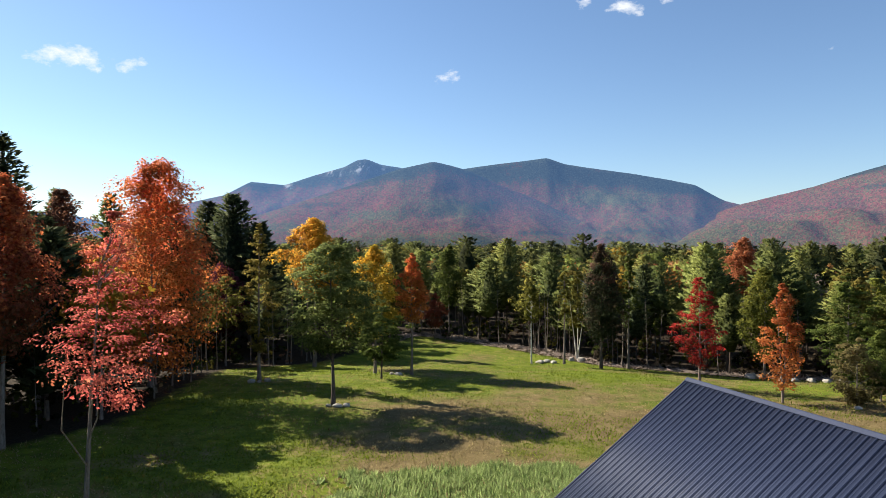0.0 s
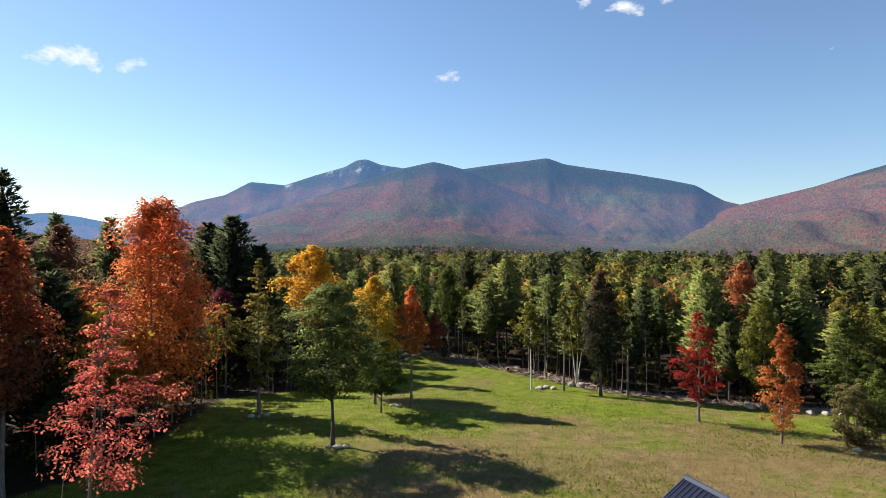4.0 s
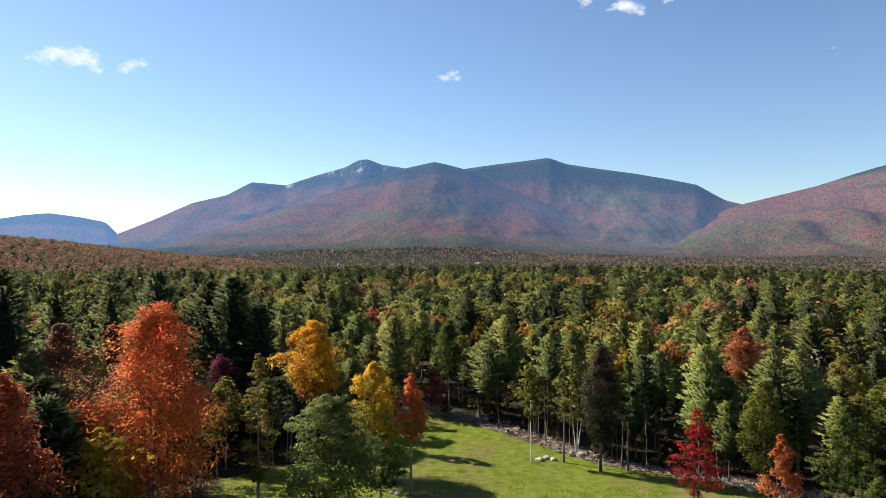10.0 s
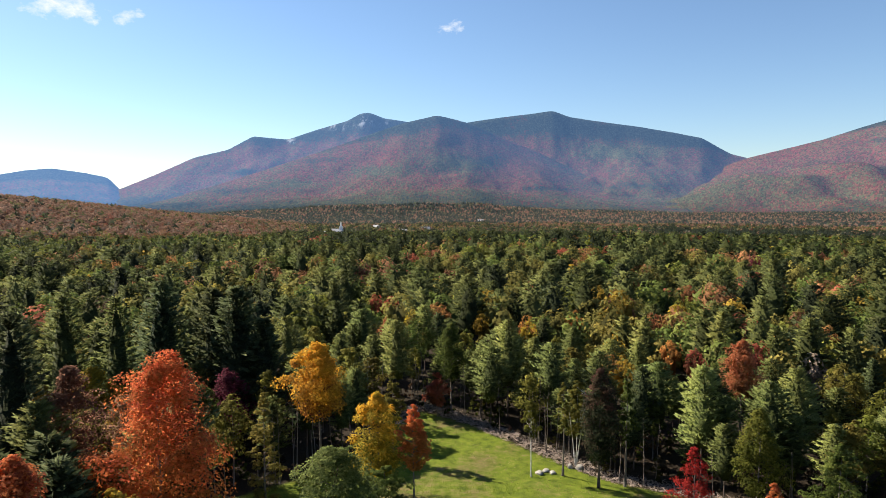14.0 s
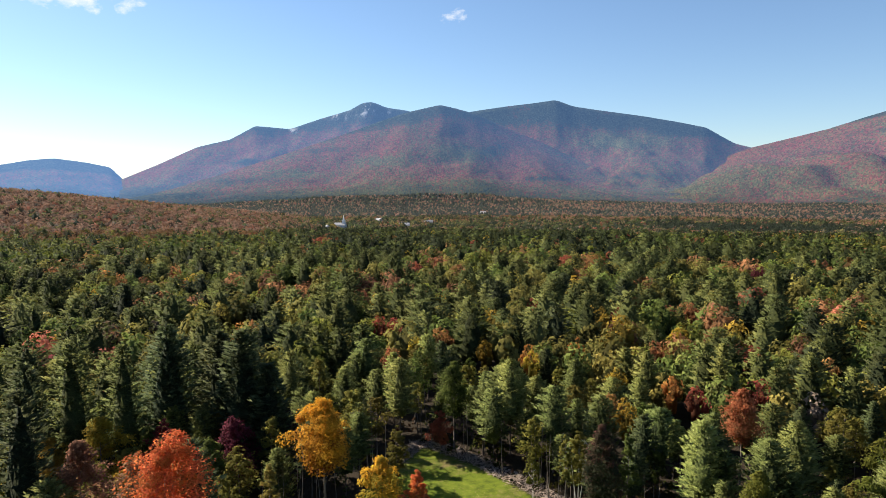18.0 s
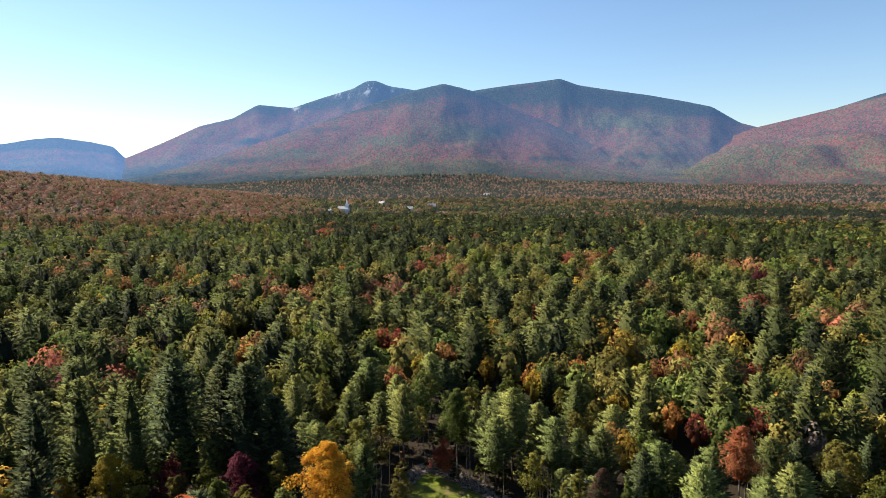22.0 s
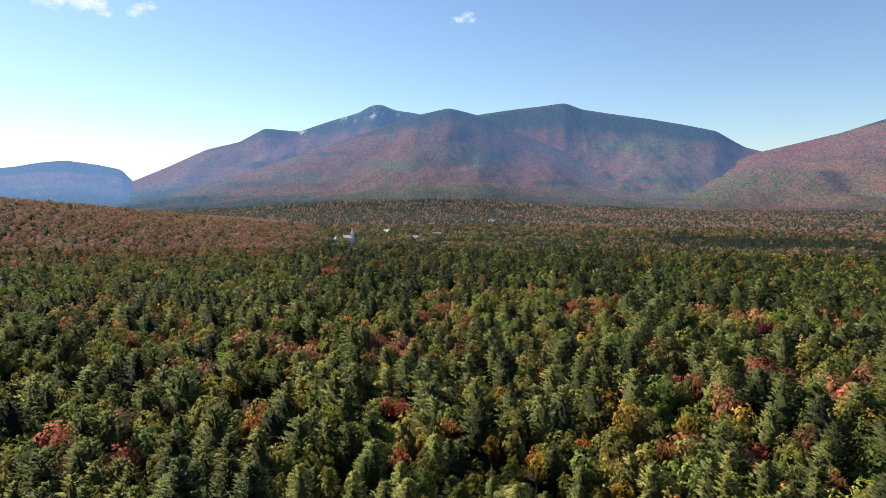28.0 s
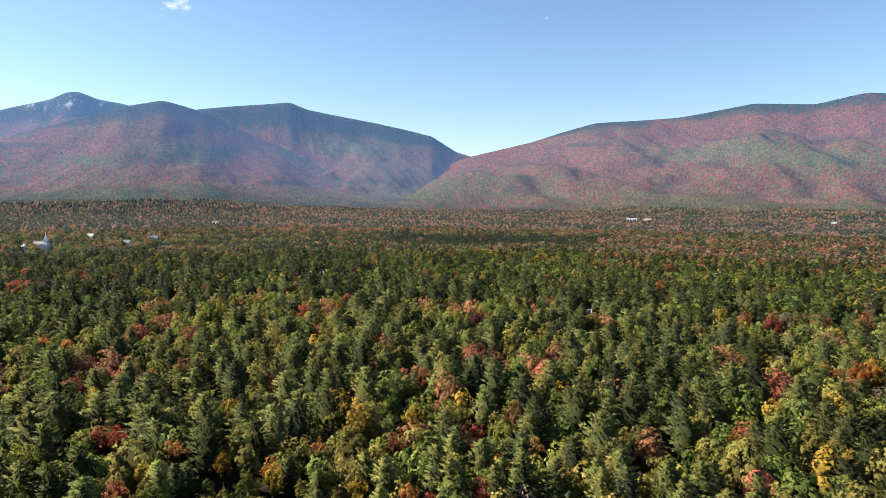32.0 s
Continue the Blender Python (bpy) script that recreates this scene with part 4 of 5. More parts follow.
pine_tree("tall dark white pine by the meadow's corner", G, -32, 100, 24.0, 12.0, 0.15, 44, SPRUCE, 30, 9, 9, 0.95)
pine_tree("broad dark white pine in the corner of the wood", G, -44, 101, 24.5, 11.0, 0.15, 46, SPRUCE, 28, 8, 9, 0.95)
pine_tree("dark white pine at the corner of the meadow", G, -27, 97, 19.5, 9.0, 0.12, 47, SPRUCE, 26, 8, 8, 0.9)
pine_tree("dark white pine beside a taller one", G, -37, 104, 23.0, 10.0, 0.15, 45, SPRUCE, 28, 8, 9, 0.95)

# ---- the woods ----
TOWN = [(-168, 1060), (-192, 1040), (-214, 785), (101, 490), (-66, 1080), (-125, 1200), (197, 283), (-30, 1150)]
FARM = (1240, 1560)
AUTUMN = {
    "ORANGE": [(-138, 261, 5.5), (-47, 278, 4.8), (-39, 274, 4.0), (17, 136, 4.0), (28, 143, 4.0), (40, 115, 4.0), (164, 573, 9.8), (266, 312, 8.1), (193, 174, 4.5), (201, 142, 6.5), (208, 142, 6.6), (199, 147, 4.0), (121, 114, 4.0), (135, 97, 4.0), (374, 480, 10.1), (374, 465, 9.9), (374, 447, 9.6), (388, 445, 9.6), (336, 481, 7.9), (119, 281, 4.2), (-48, 151, 6.0)],
    "RUST": [(-157, 254, 6.2), (-117, 232, 5.7), (-49, 162, 4.0), (-140, 319, 4.5), (-109, 259, 7.7), (69, 311, 10.7), (47, 142, 4.0), (71, 191, 4.0), (27, 107, 4.0), (230, 215, 8.9), (276, 194, 9.8), (-38, 270, 4.9), (-1, 152, 4.2), (45, 141, 4.0), (-12, 137, 4.0), (-2, 153, 4.9), (74, 126, 4.0), (-8, 221, 4.8), (59, 206, 4.0), (155, 267, 6.9), (-63, 220, 4.0)],
    "RED": [(-110, 194, 4.1), (-12, 135, 4.0), (-14, 168, 4.0), (-110, 531, 11.9), (-103, 558, 12.5), (-66, 525, 15.4), (15, 395, 6.8), (26, 201, 4.0), (49, 188, 4.0), (54, 302, 8.9), (83, 339, 7.0), (135, 502, 10.3), (153, 405, 10.4), (173, 407, 7.0), (67, 143, 4.0), (54, 112, 4.0), (43, 112, 4.0), (242, 211, 8.4), (266, 206, 10.1), (338, 272, 5.2), (-90, 458, 12.2), (-82, 462, 11.7), (-58, 487, 13.4), (-18, 168, 4.0), (-14, 166, 4.0), (47, 185, 4.0)],
    "MAROON": [(-80, 129, 5.3), (126, 268, 7.8), (-172, 850, 16.0), (118, 464, 7.2)],
    "AMBER": [(-115, 210, 4.8), (-89, 280, 7.3), (-61, 113, 4.7), (-7, 145, 4.0), (-22, 200, 4.0), (8, 147, 4.0), (135, 275, 4.7), (57, 160, 4.0), (28, 101, 4.0), (337, 676, 15.0), (301, 581, 12.9), (304, 544, 13.0), (321, 550, 12.2), (348, 563, 14.4), (354, 598, 15.4), (309, 614, 13.0), (-7, 142, 4.0), (8, 144, 4.0), (17, 133, 4.0), (32, 123, 4.0), (-22, 195, 4.0), (55, 158, 4.0), (235, 234, 7.9)],
    "OLIVE": [(-70, 182, 6.4), (-63, 179, 6.3), (-40, 165, 8.2), (64, 155, 5.4), (67, 153, 4.8), (23, 231, 7.8), (-24, 151, 4.0)],
    "LIME": [(-32, 157, 5.6), (-83, 198, 6.6), (18, 313, 8.7), (34, 337, 9.9), (44, 349, 9.0), (54, 338, 9.3), (26, 296, 7.7), (41, 302, 7.8), (26, 346, 8.4), (34, 304, 7.4), (-8, 227, 4.7), (-29, 155, 5.6), (-14, 304, 11.6)],
    "DRY": [(251, 212, 7.6), (93, 311, 8.0), (-73, 161, 4.3)],
}


def patchy(x, y, scale, seed):
    """Smooth random patches, 0 to 1, from a few crossed waves."""
    rng = np.random.default_rng(seed)
    v = np.zeros_like(x)
    for i in range(7):
        a, f = rng.uniform(0, 6.3), rng.uniform(0.6, 2.2) / scale
        v += np.sin((x * np.cos(a) + y * np.sin(a)) * f * 6.28 + rng.uniform(0, 6.3))
    return np.clip(0.5 + v / 6.5, 0, 1)


KINDS = [PINE, PINE_LIGHT, SPRUCE, GREEN, LIME, OLIVE, AMBER, RUST, RUSSET, RED, CRIMSON, DRY]


def species(x, y, rng):
    """Which kind of tree grows at each place, as a place in KINDS."""
    n = len(x)
    r, az = np.hypot(x, y), np.degrees(np.arctan2(x, y))
    p = np.zeros((n, len(KINDS)))
    p[:, 0], p[:, 1], p[:, 2] = 0.33, 0.22, 0.09
    p[:, 3], p[:, 4], p[:, 5], p[:, 6], p[:, 7], p[:, 8], p[:, 9], p[:, 10], p[:, 11] = 0.13, 0.055, 0.18, 0.02, 0.014, 0.016, 0.009, 0.001, 0.012
    hard = smooth(0.50, 0.62, patchy(x, y, 95, 5)) * smooth(110, 220, r)
    p[:, 3:12] *= (1 - 0.5 * smooth(150, 260, r) * (1 - hard))[:, None]
    turned = patchy(x, y, 60, 15)
    far = smooth(480, 820, r)
    fresh, mellow, fiery = smooth(0.5, 0.4, turned), smooth(0.38, 0.48, turned) * smooth(0.62, 0.52, turned), smooth(0.52, 0.62, turned)
    for k, wgt in ((3, 0.75 * fresh + 0.2 * fiery), (4, 0.35 * fresh), (5, 0.6 * mellow + 0.3 * fresh), (6, 0.14 * mellow), (7, 0.1 * fiery + 0.04 * mellow), (8, 0.08 * fiery), (9, 0.06 * fiery), (11, 0.04 * mellow)):
        p[:, k] += hard * wgt * 2.8 * (1 - 0.6 * far)
    canopy = smooth(420, 480, r) * smooth(900, 740, r) * smooth(15, 24, az)
    p[:, 3] += 1.1 * canopy
    p[:, 5] += 0.45 * canopy
    p[:, 4] += 0.35 * canopy
    lime = smooth(360, 420, r) * smooth(700, 580, r) * smooth(-13, -19, az)
    lime = lime * smooth(0.42, 0.6, patchy(x, 1.6 * y, 110, 44))
    p[:, 4] += 4.0 * lime
    p[:, 3] += 1.8 * lime
    p[:, 6] += 0.25 * lime
    hill = smooth(600, 760, r) * smooth(1800, 1500, r) * smooth(-10, -17, az)
    p[:, 8] += 6.5 * hill + 1.8 * far * smooth(0.48, 0.6, patchy(x, 2 * y, 260, 6))
    p[:, 9] += 0.5 * hill + 0.7 * far * smooth(0.5, 0.6, patchy(x, 2 * y, 260, 6))
    p[:, 7] += 0.2 * hill + 0.4 * far * smooth(0.5, 0.6, patchy(x, 2 * y, 260, 6))
    p[:, 5] += 0.3 * hill + 0.6 * far
    p[:, 3] += 0.35 * far * (1 - hill)
    p[:, 11] += 0.25 * hill + 0.25 * far
    band = smooth(0.5, 0.56, patchy(x, y * 1.6, 170, 31)) * smooth(560, 760, r) * (1 - hill)
    p[:, 8] += 1.8 * band
    p[:, 9] += 1.0 * band
    p[:, 7] += 0.7 * band
    p[:, 11] += 0.4 * band
    dark = smooth(0.46, 0.58, patchy(x, y * 2.4, 300, 9)) * smooth(480, 760, r) * (1 - hill)
    dark = np.maximum(dark, smooth(640, 700, r) * smooth(980, 860, r) * smooth(-17, -13, az) * smooth(2, -3, az))
    p[:, 2] += 2.4 * dark
    p[:, 0] += 0.5 * dark
    strip = smooth(960, 1010, r) * smooth(1210, 1140, r) * smooth(15, 19, az) * smooth(38, 33, az)
    p *= (1 - 0.93 * strip)[:, None]
    p[:, 2] += 3 * strip
    beyond = smooth(1230, 1330, r) * smooth(2500, 2100, r)
    ablaze = beyond * smooth(3, 8, az) * (0.35 + 0.65 * smooth(40, 33, az)) * smooth(0.62, 0.5, patchy(x, 2.2 * y, 420, 33))
    p[:, 8] += 2.2 * ablaze
    p[:, 9] += 0.8 * ablaze
    p[:, 7] += 0.5 * ablaze
    p[:, 5] += 0.8 * ablaze
    p[:, 2] += 0.6 * ablaze
    deep = smooth(1230, 1330, r) * (smooth(8, 2, az) + smooth(0.5, 0.62, patchy(x, 2.2 * y, 420, 33))).clip(0, 1) * (1 - hill)
    p[:, 2] += 2.2 * deep
    p[:, 0] += 1.0 * deep
    p[:, 5] += 0.6 * deep
    centre = smooth(-16, -11, az) * smooth(34, 28, az) * smooth(1300, 1200, r) * smooth(330, 450, r)
    p[:, 7:10] *= (1 - 0.7 * centre)[:, None]
    p[:, 2] += 0.9 * centre * smooth(20, 10, az)
    village = smooth(960, 1020, r) * smooth(1330, 1230, r) * smooth(-15, -12, az) * smooth(3, -1, az)
    for k, wgt in ((3, 0.4), (5, 0.9), (6, 0.5), (7, 0.25)):
        p[:, k] += wgt * village
    p[:, 6:11] *= smooth(105, 170, r)[:, None]
    edge = smooth(-22, -28, x) * smooth(58, 52, y)
    p[:, 0:3] *= (1 - 0.85 * edge)[:, None]
    p[:, 5] += 0.25 * edge
    p[:, 6] += 0.12 * edge
    corner = (smooth(-66, -60, x) * smooth(-22, -25, x) * smooth(62, 66, y) * smooth(97, 92, y))[:, None]
    p *= 1 - 0.97 * corner
    p[:, 5:6] += corner
    p[:, 4:5] += 0.4 * corner
    p[:, 6:7] += 0.5 * corner
    p[:, 3:4] += 0.35 * corner
    p /= p.sum(1, keepdims=True)
    u = rng.uniform(size=(n, 1))
    return (np.cumsum(p, 1) < u).sum(1).clip(0, len(KINDS) - 1)


def stand(r0, r1, gap, seed, az0=-40.0, az1=61.0):
    """Places of trees in a ring of the woods, an uneven net with the given gap."""
    rng = np.random.default_rng(seed)
    g = np.arange(-r1, r1, gap)
    x, y = np.meshgrid(g, np.arange(-60 if r0 < 100 else -10, r1, gap))
    x, y = x.ravel() + rng.uniform(-0.42, 0.42, x.size) * gap, y.ravel() + rng.uniform(-0.42, 0.42, x.size) * gap
    r, az = np.hypot(x, y), np.degrees(np.arctan2(x, y))
    keep = (r >= r0) & (r < r1) & (az > az0) & (az < az1)
    keep &= inside(x, y) < -1.5
    keep &= np.hypot(x + 132, y - 200) > 14
    for a, b in TOWN:
        d = np.hypot(a, b)
        q = np.clip((x * a + y * b) / d, d - (105 if (a, b) == TOWN[0] else 60 if d > 600 else 22), d + 4)
        keep &= np.hypot(x - a * q / d, y - b * q / d) > (10 if (a, b) == TOWN[0] else 6.5)
    keep &= np.hypot((x - FARM[0]) / 60, (y - FARM[1]) / 80) > 1
    for a, b, w in HEROES:
        keep &= np.hypot(x - a, y - b) > w * 0.7 + 0.6
    for spots in AUTUMN.values():
        for a, b, w in spots:
            d = math.hypot(a, b)
            q = np.clip((x * a + y * b) / d, d - 5, d + 1)
            keep &= np.hypot(x - a * q / d, y - b * q / d) > w * 0.36 + 0.8
    return x[keep], y[keep], rng


def scatter(variants, x, y, which, scale, turn, shade, even=0.0):
    """Copies of (verts, tris, tint) variants set out over the land, as one; even: how far their swell leans to the sky."""
    out, z = [], surface(x, y)
    for k, (v, t, c) in enumerate(variants):
        i = np.nonzero(which == k)[0]
        if not len(i):
            continue
        cs, sn = np.cos(turn[i])[:, None], np.sin(turn[i])[:, None]
        s = scale[i][:, None]
        px = (v[None, :, 0] * cs - v[None, :, 1] * sn) * s + x[i][:, None]
        py = (v[None, :, 0] * sn + v[None, :, 1] * cs) * s + y[i][:, None]
        pz = v[None, :, 2] * s + z[i][:, None]
        vv = np.stack([px, py, pz], -1).reshape(-1, 3)
        tt = (t[None] + np.arange(len(i))[:, None, None] * len(v)).reshape(-1, 3)
        cc = (c[None, :, :3] * shade[i][:, None, None]).reshape(-1, 3)
        nn = np.stack([c[None, :, 3] * cs - c[None, :, 4] * sn, c[None, :, 3] * sn + c[None, :, 4] * cs, np.repeat(c[None, :, 5], len(i), 0) + even], -1).reshape(-1, 3)
        out.append((vv, tt, np.c_[cc, unit(nn)]))
    return join(out)


# Duller, bluer tints that put the haze of distance into far leaves.
HAZED = [(0.036, 0.044, 0.037)] * 2 + [(0.026, 0.034, 0.032)] + [(0.056, 0.064, 0.04)] * 2 + [(0.085, 0.072, 0.049)] * 2 + [(0.14, 0.08, 0.064)] * 2 + [(0.12, 0.052, 0.048)] * 2 + [(0.115, 0.097, 0.082)]


def woods(name, label, r0, r1, gap, seed, pine_args, leaf_args, versions=4, tone=1.0, wide=1.0, even=0.0):
    """Joined woods of a ring of the valley."""
    x, y, rng = stand(r0, r1, gap, seed)
    kind = species(x, y, rng)
    variants = []
    for k, col in enumerate(KINDS):
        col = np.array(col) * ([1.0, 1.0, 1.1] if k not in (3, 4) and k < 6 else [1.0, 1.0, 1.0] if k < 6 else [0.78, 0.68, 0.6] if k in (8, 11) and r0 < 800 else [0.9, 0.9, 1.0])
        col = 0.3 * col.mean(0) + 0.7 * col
        # Share of the hazy tint painted in, greater for the farther rings.
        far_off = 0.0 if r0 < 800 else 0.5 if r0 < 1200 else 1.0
        col = col * (1 - far_off) + np.array([0.85, 1.3, 1.6])[:, None] * np.array(HAZED[k]) * far_off
        for v in range(versions):
            sd = seed * 100 + k * 10 + v
            r = np.random.default_rng(sd)
            if k < 3:
                h, w = (15.0 + r.uniform(-1.5, 2)) * (1 if r0 < 800 else 0.85), 9.6 * r.uniform(0.8, 1.2) * wide
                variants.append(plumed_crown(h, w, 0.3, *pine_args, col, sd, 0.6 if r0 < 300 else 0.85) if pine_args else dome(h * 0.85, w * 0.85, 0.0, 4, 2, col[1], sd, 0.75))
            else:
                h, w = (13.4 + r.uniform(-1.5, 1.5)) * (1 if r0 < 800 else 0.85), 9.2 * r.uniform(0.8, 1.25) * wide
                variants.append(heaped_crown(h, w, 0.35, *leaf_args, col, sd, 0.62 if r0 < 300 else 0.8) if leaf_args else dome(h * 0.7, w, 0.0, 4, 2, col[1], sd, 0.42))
    which = kind * versions + rng.integers(0, versions, len(x))
    scale, turn, shade = rng.uniform(0.72 if r0 < 800 else 0.84, 1.18 if r0 < 800 else 1.1, len(x)), rng.uniform(0, 6.28, len(x)), rng.uniform(0.78, 1.22, len(x)) ** (1 if r0 < 800 else 0.5) * tone * (0.82 + 0.36 * smooth(0.35, 0.65, patchy(x, y, 48, 41)))
    v, t, c = scatter(variants, x, y, which, scale, turn, shade, even)
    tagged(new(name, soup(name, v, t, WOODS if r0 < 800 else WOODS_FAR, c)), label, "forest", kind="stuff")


# single coloured trees that rise among the green ones
TINTS = {"ORANGE": ([(0.24, 0.13, 0.04), (0.44, 0.18, 0.05), (0.55, 0.26, 0.07)], "orange"), "RUST": (RUST, "rust-brown"), "RED": ([(0.2, 0.08, 0.045), (0.3, 0.075, 0.05), (0.36, 0.085, 0.055)], "brick-red"),
         "MAROON": (MAROON, "maroon"), "AMBER": (AMBER, "amber-yellow"), "OLIVE": ([(0.12, 0.11, 0.03), (0.23, 0.2, 0.045), (0.29, 0.24, 0.055)], "olive-yellow"), "LIME": ([(0.1, 0.12, 0.025), (0.2, 0.22, 0.04), (0.27, 0.27, 0.05)], "fresh yellow-green"), "DRY": (DRY, "withered grey-brown")}


def autumn_trees():
    rng = np.random.default_rng(640)
    for key, spots in AUTUMN.items():
        protos = {}
        for i, (x, y, w) in enumerate(spots):
            small = w < 5.6
            h = (12.8 if small else min(10.8 + 0.65 * w, 16.0)) * rng.uniform(0.94, 1.08)
            m = pose(x, y, float(surface(x, y)) - 0.1, 0, 0, rng.uniform(0, 360)) @ Matrix.Diagonal((w / (4.6 if small else 8.6), w / (4.6 if small else 8.6), h / (13 if small else 16), 1))
            kind = (small, i % 3)
            if kind not in protos:
                sd = 650 + 7 * len(key) + i
                ob = new("hardwood_tree")
                tagged(ob, "%s %s tree rising out of the green forest" % ("small" if small else "single", TINTS[key][1]), "tree", "coloured trees of the forest")
                tb, _ = trunk_tube(11.0 if small else 14.0, 0.12 if small else 0.17, sd, 0, 0.02, 6)
                part("trunk", soup("trunk", tb[0], tb[1], BARK, smooth=True), ob)
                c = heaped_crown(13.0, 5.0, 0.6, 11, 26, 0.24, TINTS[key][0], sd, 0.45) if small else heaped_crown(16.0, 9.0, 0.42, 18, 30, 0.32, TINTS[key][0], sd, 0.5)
                part("crown", soup("crown", c[0], c[1], LEAF, c[2]), ob)
                ob.matrix_world = m
                protos[kind] = ob
            else:
                copy_thing(protos[kind], m).matrix_world = m


autumn_trees()


# nearest trees of the wood, each a thing of its own
def near_woods():
    x, y, rng = stand(26, 140, 5.2, 77, -125, 60)
    kind = species(x, y, rng)
    edge = -inside(x, y)
    order = np.argsort(edge * 0.6 + np.hypot(x, y) * 0.25 + 30 * (x < -60))[:310]
    protos = {}
    for i in order:
        k = int(kind[i])
        v = int(rng.integers(0, 3))
        key = (k, v)
        s = rng.uniform(0.72, 1.04)
        m = pose(x[i], y[i], float(land(x[i], y[i])) - 0.1, 0, 0, rng.uniform(0, 360)) @ Matrix.Diagonal((s, s, s * rng.uniform(0.92, 1.08), 1))
        if key not in protos:
            sd = 5000 + k * 10 + v
            r = np.random.default_rng(sd)
            if k < 3:
                h = 15.5 + r.uniform(-1.5, 1.5)
                tb, _ = trunk_tube(h * 0.97, 0.15, sd, 0, 0.01, 6)
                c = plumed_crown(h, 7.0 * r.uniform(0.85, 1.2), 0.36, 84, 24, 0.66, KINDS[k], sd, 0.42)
                ob, mt, bk = new("pine_tree"), NEEDLE, BARK_DARK
                tagged(ob, "white pine with plumed green boughs in the wood", "tree", "trees of the near wood")
            else:
                h = 13.2 + r.uniform(-1.5, 1.5)
                tb, pts = trunk_tube(h * 0.9, 0.12, sd, 0, 0.02, 6)
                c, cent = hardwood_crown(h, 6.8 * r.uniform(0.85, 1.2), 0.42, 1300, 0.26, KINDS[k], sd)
                lv = limb_tubes(pts, cent[:10], 0.045, sd)
                tb = join([tb, lv])
                names = {3: "green", 4: "yellow-green", 5: "olive", 6: "golden", 7: "orange", 8: "russet", 9: "red", 10: "crimson", 11: "dry brown"}
                ob, mt, bk = new("hardwood_tree"), LEAF, BARK
                tagged(ob, "slim forest tree with %s autumn leaves" % names[k], "tree", "trees of the near wood")
            part("trunk", soup("trunk", tb[0], tb[1], bk, smooth=True), ob)
            part("crown", soup("crown", c[0], c[1], mt, c[2]), ob)
            ob.matrix_world = m
            protos[key] = ob
        else:
            copy_thing(protos[key], m)
    rest = np.ones(len(x), bool)
    rest[order] = False
    return x[rest], y[rest], kind[rest]


REST = near_woods()


def fill_woods(x, y, kind):
    """The trees between the nearest ones and the joined woods."""
    rng = np.random.default_rng(88)
    variants = []
    for k, col in enumerate(KINDS):
        for v in range(4):
            sd = 900 + k * 10 + v
            if k < 3:
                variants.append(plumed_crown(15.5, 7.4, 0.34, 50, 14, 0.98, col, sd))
            else:
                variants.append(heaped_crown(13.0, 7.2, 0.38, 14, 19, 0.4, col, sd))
    which = kind * 4 + rng.integers(0, 4, len(x))
    v, t, c = scatter(variants, x, y, which, rng.uniform(0.85, 1.15, len(x)), rng.uniform(0, 6.28, len(x)), rng.uniform(1.45, 2.1, len(x)))
    tagged(new("near_forest", soup("near_forest", v, t, WOODS, c)), "dense mixed wood of pines and autumn hardwoods", "forest", kind="stuff")


fill_woods(*REST)
woods("middle_forest", "dense wood of green pines with scattered autumn trees", 140, 330, 7.0, 21, (46, 13, 1.12), (15, 17, 0.46), 4, 1.1, 1.0, 0.22)
woods("outer_forest", "wide mixed forest in green, yellow and red", 330, 820, 8.2, 22, (16, 4, 2.2), (6, 7, 1.0), 4, 0.62, 1.2, 0.4)
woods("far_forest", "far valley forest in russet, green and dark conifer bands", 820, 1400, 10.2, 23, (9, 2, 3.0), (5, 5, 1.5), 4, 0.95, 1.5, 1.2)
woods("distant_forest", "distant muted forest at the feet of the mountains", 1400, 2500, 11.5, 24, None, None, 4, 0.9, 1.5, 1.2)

# ---- wood's edge: saplings, undergrowth, fallen sticks ----


def edge_places(n, seed, near, far, corners=None, tries=14):
    """Places along the meadow's edge, near to far metres outside it."""
    rng = np.random.default_rng(seed)
    x, y = rng.uniform(-52, 66, n * tries), rng.uniform(18, 122, n * tries)
    d = -inside(x, y)
    keep = (d > near) & (d < far) & (np.degrees(np.arctan2(x, y)) > -48)
    if corners:
        keep &= (x > corners[0]) & (x < corners[1])
    for a, b, _ in HEROES:
        keep &= np.hypot(x - a, y - b) > 0.7
    return x[keep][:n], y[keep][:n], rng


